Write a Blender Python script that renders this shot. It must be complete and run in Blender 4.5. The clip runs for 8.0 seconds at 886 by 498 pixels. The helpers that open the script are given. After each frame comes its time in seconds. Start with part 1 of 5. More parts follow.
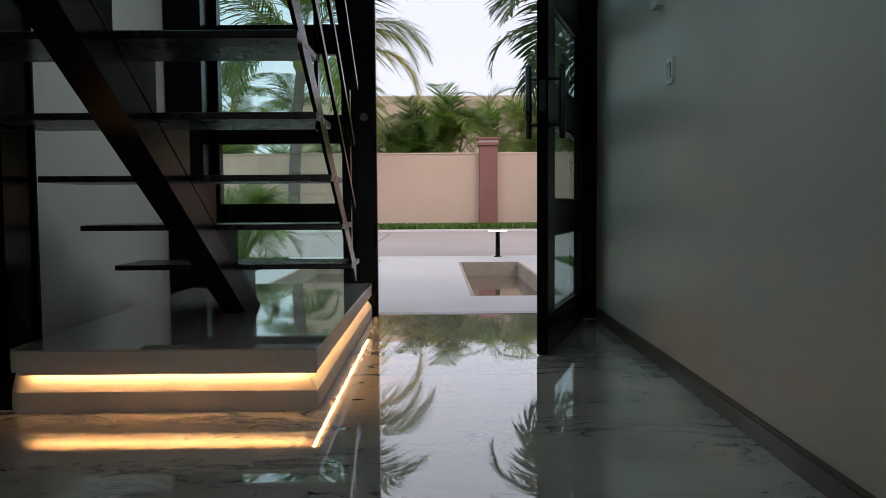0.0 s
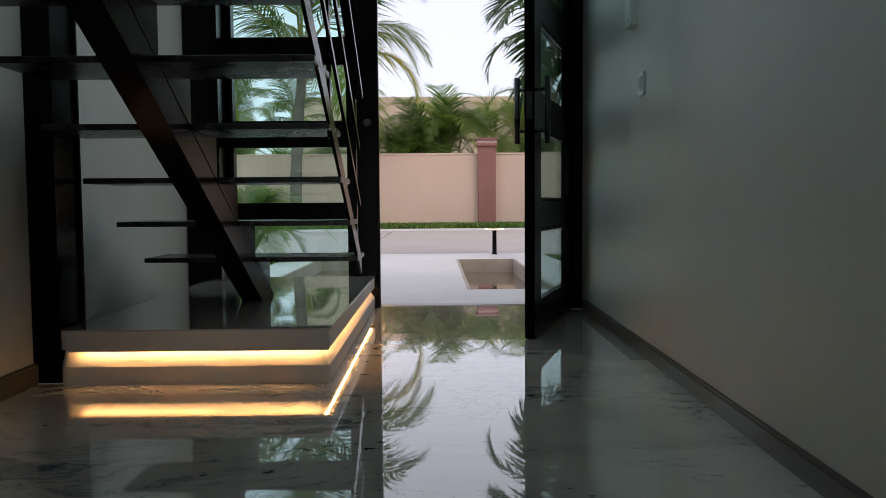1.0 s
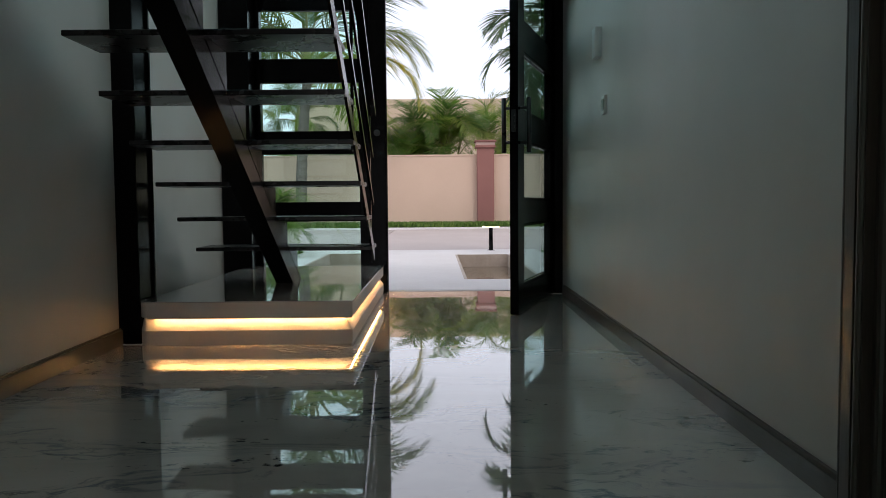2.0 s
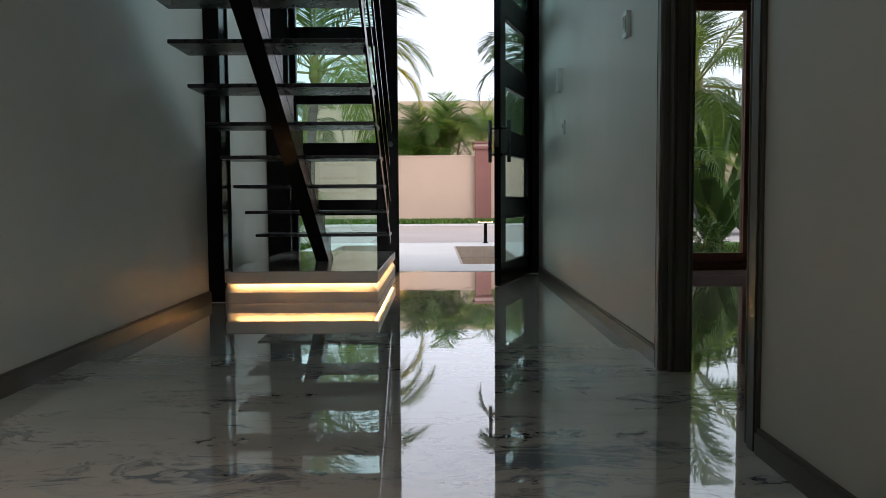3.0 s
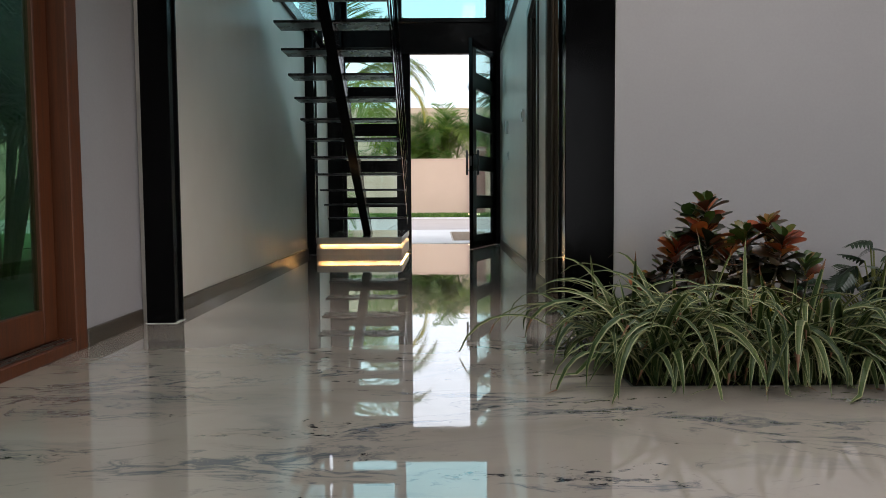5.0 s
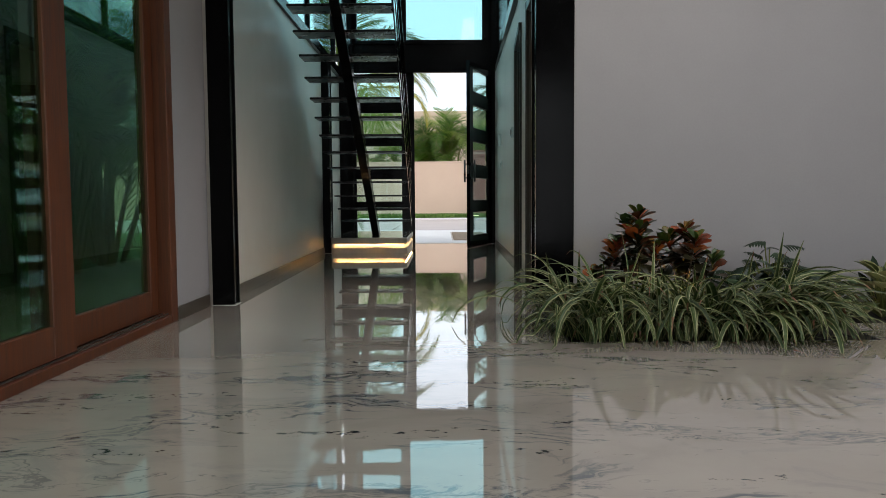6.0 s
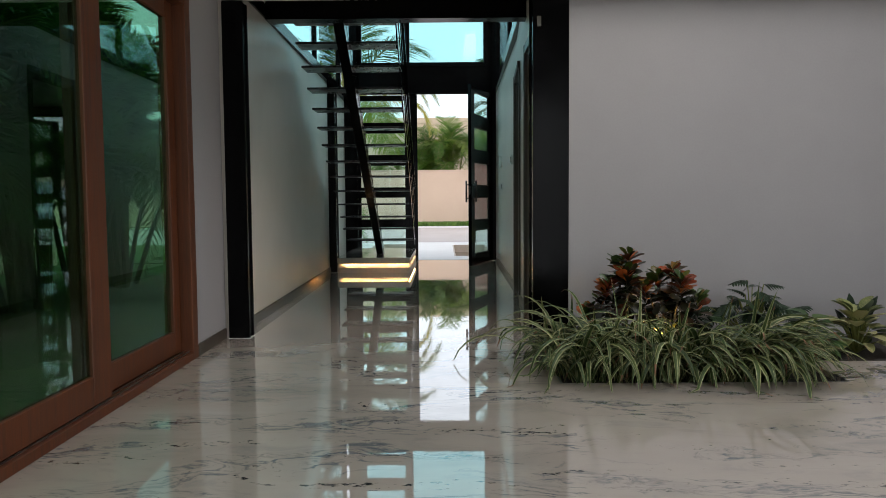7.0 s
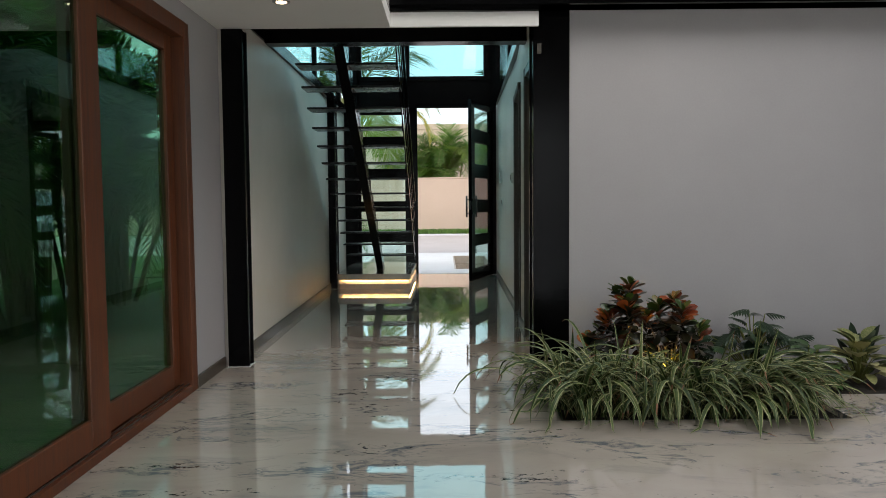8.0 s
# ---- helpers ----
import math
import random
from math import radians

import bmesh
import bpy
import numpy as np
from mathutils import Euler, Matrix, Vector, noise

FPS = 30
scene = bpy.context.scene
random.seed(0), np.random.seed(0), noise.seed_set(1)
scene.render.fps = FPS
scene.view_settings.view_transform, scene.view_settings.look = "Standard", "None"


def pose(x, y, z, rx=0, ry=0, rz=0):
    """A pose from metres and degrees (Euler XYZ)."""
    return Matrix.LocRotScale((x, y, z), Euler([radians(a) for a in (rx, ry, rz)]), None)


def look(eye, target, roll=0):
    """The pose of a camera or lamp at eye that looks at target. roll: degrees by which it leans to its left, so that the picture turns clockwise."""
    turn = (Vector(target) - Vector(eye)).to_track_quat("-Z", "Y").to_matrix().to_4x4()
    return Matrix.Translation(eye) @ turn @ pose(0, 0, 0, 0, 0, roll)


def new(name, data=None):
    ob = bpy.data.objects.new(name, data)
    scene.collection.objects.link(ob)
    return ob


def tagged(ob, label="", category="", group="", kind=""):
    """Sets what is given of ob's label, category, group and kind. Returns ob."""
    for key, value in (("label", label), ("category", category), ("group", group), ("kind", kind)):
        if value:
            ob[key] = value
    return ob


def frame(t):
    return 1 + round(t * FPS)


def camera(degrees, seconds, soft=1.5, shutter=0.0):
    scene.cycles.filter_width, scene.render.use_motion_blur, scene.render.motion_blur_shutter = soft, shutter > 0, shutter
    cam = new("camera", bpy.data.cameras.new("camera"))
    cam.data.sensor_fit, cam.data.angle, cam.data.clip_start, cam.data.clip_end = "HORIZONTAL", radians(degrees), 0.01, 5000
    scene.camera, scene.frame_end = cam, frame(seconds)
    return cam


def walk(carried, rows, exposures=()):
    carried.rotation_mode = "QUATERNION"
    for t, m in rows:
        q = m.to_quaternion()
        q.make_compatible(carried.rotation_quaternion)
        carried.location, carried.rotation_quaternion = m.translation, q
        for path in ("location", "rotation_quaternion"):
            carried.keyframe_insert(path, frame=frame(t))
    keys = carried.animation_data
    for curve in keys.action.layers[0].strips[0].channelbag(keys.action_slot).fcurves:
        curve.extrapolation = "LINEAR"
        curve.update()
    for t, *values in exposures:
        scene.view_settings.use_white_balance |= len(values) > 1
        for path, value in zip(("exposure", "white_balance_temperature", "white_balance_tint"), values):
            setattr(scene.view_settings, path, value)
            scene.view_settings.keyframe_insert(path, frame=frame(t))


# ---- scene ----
cam = camera(60.0, 8.0, 0.6)
ROWS = [
    (0.0, 0.140, 0.283, 0.667, -0.48, -3.30, 0.40),
    (0.5, 0.149, 0.121, 0.667, -0.49, -3.30, 0.42),
    (1.0, 0.150, -0.082, 0.661, -0.51, -3.31, 0.45),
    (1.5, 0.153, -0.397, 0.658, -0.48, -3.31, 0.48),
    (3.0, 0.133, -2.251, 0.647, -0.50, -3.45, 0.35),
    (3.5, 0.130, -3.187, 0.649, -0.51, -3.56, 0.34),
    (4.0, 0.136, -4.185, 0.652, -0.42, -3.52, 0.35),
    (4.5, 0.168, -5.312, 0.641, -0.32, -3.61, 0.36),
    (6.0, 0.226, -7.447, 0.718, -0.04, -3.75, 0.38),
    (6.5, 0.221, -7.734, 0.868, 0.05, -3.70, 0.40),
    (7.0, 0.227, -7.762, 0.999, 0.13, -3.69, 0.41),
    (7.5, 0.231, -7.747, 1.115, 0.16, -3.63, 0.44),
    (8.0, 0.229, -7.734, 1.180, 0.15, -3.48, 0.46),
]
EXPOSURES = [(0.0, -0.2, 6750, 18), (1.5, -0.05, 6750, 17), (3.0, 0.26, 6700, 15), (3.5, 0.43, 6650, 13), (4.0, 0.46, 6640, 11), (4.5, 0.5, 6650, 11), (6.0, 0.36, 6600, 8), (7.0, 0.4, 6600, 8), (8.0, 0.5, 6600, 7)]
walk(cam, [(t, pose(x, y, z, 90 + pitch, roll, yaw)) for t, x, y, z, yaw, pitch, roll in ROWS], EXPOSURES)

# ---- world and lights ----
world = bpy.data.worlds.new("overcast_sky")
scene.world = world
world.use_nodes = True
wn, wl = world.node_tree.nodes, world.node_tree.links
sky = wn.new("ShaderNodeTexSky")
sky.sky_type = "NISHITA"
sky.sun_disc = False
sky.sun_elevation, sky.sun_rotation = radians(45), radians(145)
sky.air_density, sky.dust_density, sky.ozone_density = 1.0, 3.0, 1.5
cloud = wn.new("ShaderNodeMix")
cloud.data_type = "RGBA"
cloud.inputs[0].default_value = 0.78
cloud.inputs[7].default_value = (7.4, 7.9, 8.8, 1)
wl.new(sky.outputs[0], cloud.inputs[6])
wl.new(cloud.outputs[2], wn["Background"].inputs[0])
wn["Background"].inputs[1].default_value = 0.16
sun = new("sun", bpy.data.lights.new("sun", "SUN"))
sun.data.energy, sun.data.angle, sun.data.color = 0.95, radians(40), (1.0, 0.95, 0.88)
sun.matrix_world = look((0, 0, 30), (-9, 13, 14))


def area_lamp(name, at, target, w, h, power, color=(1, 1, 1)):
    lamp = new(name, bpy.data.lights.new(name, "AREA"))
    lamp.data.shape, lamp.data.size, lamp.data.size_y = "RECTANGLE", w, h
    lamp.data.energy, lamp.data.color = power, color
    lamp.matrix_world = look(at, target)
    return lamp


# added unseen fill: above the court, at two openings behind the walk, bathroom ceiling
area_lamp("court_fill", (2.6, -4.6, 5.3), (2.6, -4.4, 0), 3.6, 3.2, 48, (1.0, 0.98, 0.95))
area_lamp("terrace_fill", (5.55, -8.0, 1.4), (0.0, -6.8, 1.0), 4.6, 2.5, 38, (1.0, 0.98, 0.95))
area_lamp("patio_fill", (0.6, -11.6, 1.7), (0.3, 0, 1.0), 3.6, 2.4, 5, (1.0, 0.97, 0.93))
area_lamp("bathroom_lamp", (1.8, -1.45, 2.5), (1.8, -1.45, 0), 0.6, 0.4, 5.5, (1.0, 0.72, 0.48))


# ---- materials ----
def material(name):
    m = bpy.data.materials.new(name)
    m.use_nodes = True
    nt = m.node_tree
    return m, nt, nt.nodes["Principled BSDF"]


def node(nt, kind, links=(), **values):
    n = nt.nodes.new(kind)
    for key, value in values.items():
        n.inputs[key.replace("_", " ")].default_value = value
    for key, out in links:
        nt.links.new(out, n.inputs[key])
    return n


def ramp(nt, fac, stops):
    n = nt.nodes.new("ShaderNodeValToRGB")
    e = n.color_ramp.elements
    while len(e) < len(stops):
        e.new(0.5)
    for i, (p, c) in enumerate(stops):
        e[i].position = p
        e[i].color = (*c, 1) if len(c) == 3 else c
    nt.links.new(fac, n.inputs[0])
    return n


def mapped(nt, scale=(1, 1, 1)):
    c = nt.nodes.new("ShaderNodeTexCoord")
    m = nt.nodes.new("ShaderNodeMapping")
    m.inputs["Scale"].default_value = scale
    nt.links.new(c.outputs["Object"], m.inputs[0])
    return m.outputs[0]


def surface(name, dark, light, rough=0.5, metal=0.0, scale=3.0, stretch=(1, 1, 1), fine=40.0, bump=0.1, depth=0.004, rough_var=0.12, coat=0.0, detail=6.0, spec=0.5):
    """Two-scale mottled surface between two colours, with grain relief."""
    m, nt, b = material(name)
    co = mapped(nt, stretch)
    big = node(nt, "ShaderNodeTexNoise", [("Vector", co)], Scale=scale, Detail=detail, Roughness=0.6)
    small = node(nt, "ShaderNodeTexNoise", [("Vector", co)], Scale=fine, Detail=4.0)
    mix = nt.nodes.new("ShaderNodeMath")
    mix.operation = "MULTIPLY_ADD"
    mix.inputs[1].default_value = 0.3
    nt.links.new(small.outputs[0], mix.inputs[0])
    sub = nt.nodes.new("ShaderNodeMath")
    sub.operation = "MULTIPLY_ADD"
    sub.inputs[1].default_value, sub.inputs[2].default_value = 0.9, -0.1
    nt.links.new(big.outputs[0], sub.inputs[0])
    nt.links.new(sub.outputs[0], mix.inputs[2])
    col = ramp(nt, mix.outputs[0], [(0.25, dark), (0.8, light)])
    nt.links.new(col.outputs[0], b.inputs["Base Color"])
    rr = nt.nodes.new("ShaderNodeMapRange")
    rr.inputs[3].default_value, rr.inputs[4].default_value = max(0.0, rough - rough_var), min(1.0, rough + rough_var)
    nt.links.new(big.outputs[0], rr.inputs[0])
    nt.links.new(rr.outputs[0], b.inputs["Roughness"])
    b.inputs["Metallic"].default_value = metal
    b.inputs["Coat Weight"].default_value = coat
    b.inputs["Specular IOR Level"].default_value = spec
    if bump:
        bp = node(nt, "ShaderNodeBump", [("Height", small.outputs[0])], Strength=bump, Distance=depth)
        nt.links.new(bp.outputs[0], b.inputs["Normal"])
    return m


def grain_wood(name, dark, light, rough=0.4, along=(30, 30, 1.2), coat=0.1):
    return surface(name, dark, light, rough, 0, 1.6, along, 9.0, 0.15, 0.002, 0.08, coat)


def polished_floor():
    """Poured epoxy floor: milky beige with smoky veins and small dark scabs, under a thick gloss."""
    m, nt, b = material("polished_epoxy_floor")
    co = mapped(nt, (0.8, 1.5, 1))
    warp = node(nt, "ShaderNodeTexNoise", [("Vector", co)], Scale=1.5, Detail=4.0)

    def warped(vec, amount):
        add = nt.nodes.new("ShaderNodeVectorMath")
        add.operation = "MULTIPLY_ADD"
        add.inputs[1].default_value = (amount, amount, 0.0)
        nt.links.new(warp.outputs["Color"], add.inputs[0])
        nt.links.new(vec, add.inputs[2])
        return add.outputs[0]

    def blend(fac, under, color):
        mx = nt.nodes.new("ShaderNodeMix")
        mx.data_type = "RGBA"
        mx.inputs[7].default_value = (*color, 1)
        nt.links.new(fac, mx.inputs[0])
        nt.links.new(under, mx.inputs[6])
        return mx

    def gated(fine, where, lo, hi):
        both = nt.nodes.new("ShaderNodeMath")
        both.operation = "MULTIPLY"
        nt.links.new(fine.outputs[0], both.inputs[0])
        nt.links.new(where.outputs[0], both.inputs[1])
        return ramp(nt, both.outputs[0], [(lo, (0, 0, 0)), (hi, (1, 1, 1))])

    cloudy = node(nt, "ShaderNodeTexNoise", [("Vector", warped(co, 0.8))], Scale=1.4, Detail=6.0, Roughness=0.55)
    base = ramp(nt, cloudy.outputs[0], [(0.28, (0.45, 0.395, 0.352)), (0.48, (0.595, 0.508, 0.445)), (0.72, (0.665, 0.582, 0.512))])
    # wide smoky veils
    swirl = warped(mapped(nt, (1.0, 2.6, 1)), 1.7)
    streak = node(nt, "ShaderNodeTexNoise", [("Vector", swirl)], Scale=1.5, Detail=10.0, Roughness=0.68)
    smoke = ramp(nt, streak.outputs[0], [(0.54, (0, 0, 0)), (0.7, (0.55, 0.55, 0.55)), (0.84, (0.9, 0.9, 0.9))])
    veil = blend(smoke.outputs[0], base.outputs[0], (0.28, 0.29, 0.31))
    # brushed strokes, in patches
    stroke = node(nt, "ShaderNodeTexNoise", [("Vector", warped(mapped(nt, (2.2, 7.0, 1)), 6.5))], Scale=3.0, Detail=7.0, Roughness=0.68)
    patch = node(nt, "ShaderNodeTexNoise", [("Vector", warped(mapped(nt, (0.8, 1.9, 1)), 0.9))], Scale=1.7, Detail=3.0)
    strokes = gated(stroke, patch, 0.285, 0.37)
    brushed = blend(strokes.outputs[0], veil.outputs[2], (0.2, 0.21, 0.235))
    # thin dark lines that run across the hall
    thin = node(nt, "ShaderNodeTexNoise", [("Vector", warped(mapped(nt, (0.4, 2.0, 1)), 1.1))], Scale=1.9, Detail=9.0, Roughness=0.6)
    vein = ramp(nt, thin.outputs[0], [(0.604, (0, 0, 0)), (0.612, (0.6, 0.6, 0.6)), (0.62, (0, 0, 0))])
    veined = blend(vein.outputs[0], brushed.outputs[2], (0.13, 0.14, 0.165))
    # rows of small dark scabs
    spots = node(nt, "ShaderNodeTexNoise", [("Vector", warped(mapped(nt, (1.0, 1.8, 1)), 0.25))], Scale=19.0, Detail=6.0, Roughness=0.65)
    gate = node(nt, "ShaderNodeTexNoise", [("Vector", warped(mapped(nt, (0.6, 2.9, 1)), 0.7))], Scale=2.3, Detail=4.0)
    scab = gated(spots, gate, 0.35, 0.385)
    last = blend(scab.outputs[0], veined.outputs[2], (0.06, 0.065, 0.078))
    nt.links.new(last.outputs[2], b.inputs["Base Color"])
    b.inputs["Roughness"].default_value = 0.025
    b.inputs["IOR"].default_value = 1.55
    b.inputs["Coat Weight"].default_value = 1.0
    b.inputs["Coat IOR"].default_value = 1.5
    b.inputs["Coat Roughness"].default_value = 0.006
    wave = node(nt, "ShaderNodeTexNoise", [("Vector", mapped(nt))], Scale=9.0, Detail=2.0)
    bp = node(nt, "ShaderNodeBump", [("Height", wave.outputs[0])], Strength=0.014, Distance=0.008)
    nt.links.new(bp.outputs[0], b.inputs["Normal"])
    nt.links.new(bp.outputs[0], b.inputs["Coat Normal"])
    return m


def glass_material(name, tint, rough=0.0, sheen=(1, 1, 1)):
    """Thin window glass: clear or tinted transmission with a true reflection."""
    m, nt, b = material(name)
    nt.nodes.remove(b)
    t = nt.nodes.new("ShaderNodeBsdfTransparent")
    t.inputs[0].default_value = (*tint, 1)
    g = nt.nodes.new("ShaderNodeBsdfGlossy")
    g.inputs["Roughness"].default_value = rough
    g.inputs["Color"].default_value = (*sheen, 1)
    lw = nt.nodes.new("ShaderNodeLayerWeight")
    lw.inputs[0].default_value = 0.5
    pw = nt.nodes.new("ShaderNodeMath")
    pw.operation = "POWER"
    pw.inputs[1].default_value = 5.0
    nt.links.new(lw.outputs["Facing"], pw.inputs[0])
    fr = nt.nodes.new("ShaderNodeMath")
    fr.operation = "MULTIPLY_ADD"
    fr.inputs[1].default_value, fr.inputs[2].default_value = 0.95, 0.045
    nt.links.new(pw.outputs[0], fr.inputs[0])
    mx = nt.nodes.new("ShaderNodeMixShader")
    nt.links.new(fr.outputs[0], mx.inputs[0])
    nt.links.new(t.outputs[0], mx.inputs[1])
    nt.links.new(g.outputs[0], mx.inputs[2])
    nt.links.new(mx.outputs[0], nt.nodes["Material Output"].inputs[0])
    return m


def leaf_material(name, stops, rough=0.45, per="island", trans=0.25, grain=9.0):
    """Leaf colours that vary from leaf to leaf, with a little light coming through."""
    m, nt, b = material(name)
    if per == "island":
        src = nt.nodes.new("ShaderNodeNewGeometry").outputs["Random Per Island"]
    else:
        src = nt.nodes.new("ShaderNodeObjectInfo").outputs["Random"]
    mott = node(nt, "ShaderNodeTexNoise", [("Vector", mapped(nt))], Scale=grain, Detail=4.0)
    a = nt.nodes.new("ShaderNodeMath")
    a.operation = "MULTIPLY_ADD"
    a.inputs[1].default_value = 0.5
    nt.links.new(mott.outputs[0], a.inputs[0])
    s = nt.nodes.new("ShaderNodeMath")
    s.operation = "MULTIPLY_ADD"
    s.inputs[1].default_value, s.inputs[2].default_value = 0.8, -0.16
    nt.links.new(src, s.inputs[0])
    nt.links.new(s.outputs[0], a.inputs[2])
    col = ramp(nt, a.outputs[0], stops)
    nt.links.new(col.outputs[0], b.inputs["Base Color"])
    b.inputs["Roughness"].default_value = rough
    tl = nt.nodes.new("ShaderNodeBsdfTranslucent")
    nt.links.new(col.outputs[0], tl.inputs[0])
    mx = nt.nodes.new("ShaderNodeMixShader")
    mx.inputs[0].default_value = trans
    nt.links.new(b.outputs[0], mx.inputs[1])
    nt.links.new(tl.outputs[0], mx.inputs[2])
    nt.links.new(mx.outputs[0], nt.nodes["Material Output"].inputs[0])
    return m


def glow(name, color, strength):
    m, nt, b = material(name)
    b.inputs["Base Color"].default_value = (*color, 1)
    b.inputs["Emission Color"].default_value = (*color, 1)
    b.inputs["Emission Strength"].default_value = strength
    return m


FLOOR = polished_floor()
WALL = surface("plaster_wall", (0.53, 0.49, 0.44), (0.625, 0.585, 0.535), 0.44, 0, 0.7, fine=5.0, bump=0.02, depth=0.01, rough_var=0.02, spec=0.55, detail=2.0)
# white plaster darkened to grey in its colour, so these walls look less lit
COURT = surface("court_plaster_dimmed", (0.33, 0.315, 0.322), (0.39, 0.375, 0.383), 0.6, 0, 0.9, fine=70, bump=0.05)
CEIL = surface("ceiling_paint", (0.74, 0.73, 0.71), (0.8, 0.79, 0.77), 0.7, 0, 1.0, fine=50, bump=0.03)
STEEL = surface("black_painted_steel", (0.0008, 0.0008, 0.001), (0.0022, 0.0022, 0.0025), 0.18, 0.0, 4, fine=90, bump=0.03, spec=0.1)
TREAD = surface("black_satin_tread", (0.009, 0.009, 0.009), (0.02, 0.02, 0.02), 0.28, 0.0, 5, (1, 1, 1), 60, 0.08, spec=0.35)
MARBLE = surface("platform_stone", (0.3, 0.29, 0.28), (0.5, 0.47, 0.43), 0.03, 0, 2.2, (1, 2, 1), 30, 0.0, coat=0.7, rough_var=0.01)
CREAM = surface("cream_plaster_edge", (0.5, 0.46, 0.41), (0.6, 0.56, 0.5), 0.5, 0, 3, fine=70, bump=0.06)
LED = glow("warm_led", (1.0, 0.58, 0.23), 44.0)
BASEWOOD = grain_wood("grey_brown_baseboard", (0.045, 0.034, 0.024), (0.1, 0.078, 0.058), 0.4, (14, 1.0, 30))
CASING = grain_wood("dark_door_casing", (0.032, 0.028, 0.022), (0.084, 0.075, 0.061), 0.4, (25, 25, 1.0))
MAHOGANY = grain_wood("mahogany", (0.062, 0.016, 0.0042), (0.155, 0.041, 0.01), 0.55, (22, 22, 1.1), 0.0)
GLASS = glass_material("clear_glass", (0.93, 0.97, 0.96))
SOLAR = glass_material("pale_teal_glass", (0.8, 0.95, 0.93))
TEAL = glass_material("blue_green_glass", (0.64, 0.87, 0.87))
GREEN = glass_material("dark_green_glass", (0.36, 0.57, 0.455), 0.0, (0.86, 1.0, 0.95))
METAL = surface("brushed_steel", (0.35, 0.35, 0.35), (0.5, 0.5, 0.5), 0.3, 1.0, 6, (1, 1, 20), 60, 0.05)
DARKMETAL = surface("dark_steel_handle", (0.04, 0.04, 0.04), (0.09, 0.09, 0.09), 0.3, 0.8, 6, fine=60, bump=0.03)
PLASTIC = surface("white_plastic", (0.62, 0.64, 0.6), (0.72, 0.74, 0.7), 0.35, 0, 8, fine=60, bump=0.0)
SCREEN = surface("grey_screen", (0.12, 0.14, 0.13), (0.2, 0.22, 0.2), 0.25, 0, 8, fine=60, bump=0.0)
CONCRETE = surface("white_concrete", (0.62, 0.6, 0.59), (0.76, 0.74, 0.73), 0.75, 0, 0.8, fine=30, bump=0.15)
ROAD = surface("pale_road_concrete", (0.4, 0.345, 0.325), (0.5, 0.44, 0.42), 0.85, 0, 0.35, fine=20, bump=0.2)
BASIN = surface("basin_plaster", (0.36, 0.29, 0.23), (0.55, 0.48, 0.42), 0.7, 0, 2.5, fine=25, bump=0.1)
STUCCO = surface("peach_stucco", (0.62, 0.45, 0.345), (0.7, 0.52, 0.41), 0.85, 0, 0.5, fine=35, bump=0.2)
ROSE = surface("rose_stucco", (0.26, 0.11, 0.095), (0.32, 0.145, 0.125), 0.8, 0, 1.5, fine=40, bump=0.15)
ROSE_LIGHT = surface("light_rose_stucco", (0.5, 0.34, 0.3), (0.58, 0.42, 0.37), 0.8, 0, 1.5, fine=40, bump=0.15)
HOUSE = surface("sand_stucco", (0.58, 0.44, 0.32), (0.66, 0.52, 0.4), 0.85, 0, 0.4, fine=30, bump=0.15)
SOIL = surface("dark_soil", (0.012, 0.009, 0.006), (0.04, 0.03, 0.022), 0.95, 0, 12, fine=70, bump=0.8, depth=0.02)
TAN = surface("tan_bathroom_wall", (0.34, 0.25, 0.18), (0.42, 0.32, 0.24), 0.6, 0, 1.2, fine=50, bump=0.05)
PLANK = grain_wood("dark_plank_tile", (0.07, 0.05, 0.036), (0.2, 0.145, 0.11), 0.4, (1.2, 16, 1))
BLACKWOOD = grain_wood("black_wood", (0.004, 0.0035, 0.003), (0.011, 0.0095, 0.008), 0.35, (14, 14, 2))
PORCELAIN = surface("white_porcelain", (0.6, 0.58, 0.55), (0.68, 0.66, 0.63), 0.15, 0, 4, fine=30, bump=0.0, coat=0.4)
GRASS = leaf_material("lawn_grass", [(0.2, (0.06, 0.13, 0.02)), (0.6, (0.11, 0.21, 0.035)), (0.9, (0.18, 0.27, 0.06))], 0.7)
LAWN = surface("lawn_ground", (0.05, 0.1, 0.018), (0.1, 0.18, 0.035), 0.95, 0, 6, fine=120, bump=0.8, depth=0.02)
PALM = leaf_material("coconut_leaf", [(0.1, (0.045, 0.1, 0.008)), (0.45, (0.09, 0.16, 0.012)), (0.7, (0.18, 0.26, 0.03)), (0.98, (0.34, 0.35, 0.05))], 0.6, "object", 0.45)
ARECA = leaf_material("areca_leaf", [(0.1, (0.045, 0.12, 0.018)), (0.5, (0.13, 0.25, 0.035)), (0.9, (0.36, 0.42, 0.09))], 0.42, "object", 0.6)
DEEP = leaf_material("deep_palm_leaf", [(0.1, (0.018, 0.055, 0.012)), (0.6, (0.04, 0.115, 0.022)), (0.95, (0.09, 0.17, 0.035))], 0.6, "object", 0.45)
BROAD = leaf_material("strap_leaf", [(0.1, (0.03, 0.07, 0.015)), (0.6, (0.07, 0.13, 0.03)), (0.95, (0.15, 0.2, 0.05))], 0.4, "island", 0.25)
TRUNK = surface("palm_bark", (0.12, 0.1, 0.085), (0.25, 0.22, 0.19), 0.9, 0, 2, (1, 1, 9), 30, 0.6, 0.02)
STALK = surface("leaf_stalk", (0.12, 0.14, 0.03), (0.22, 0.22, 0.06), 0.5, 0, 4, fine=30, bump=0.05)
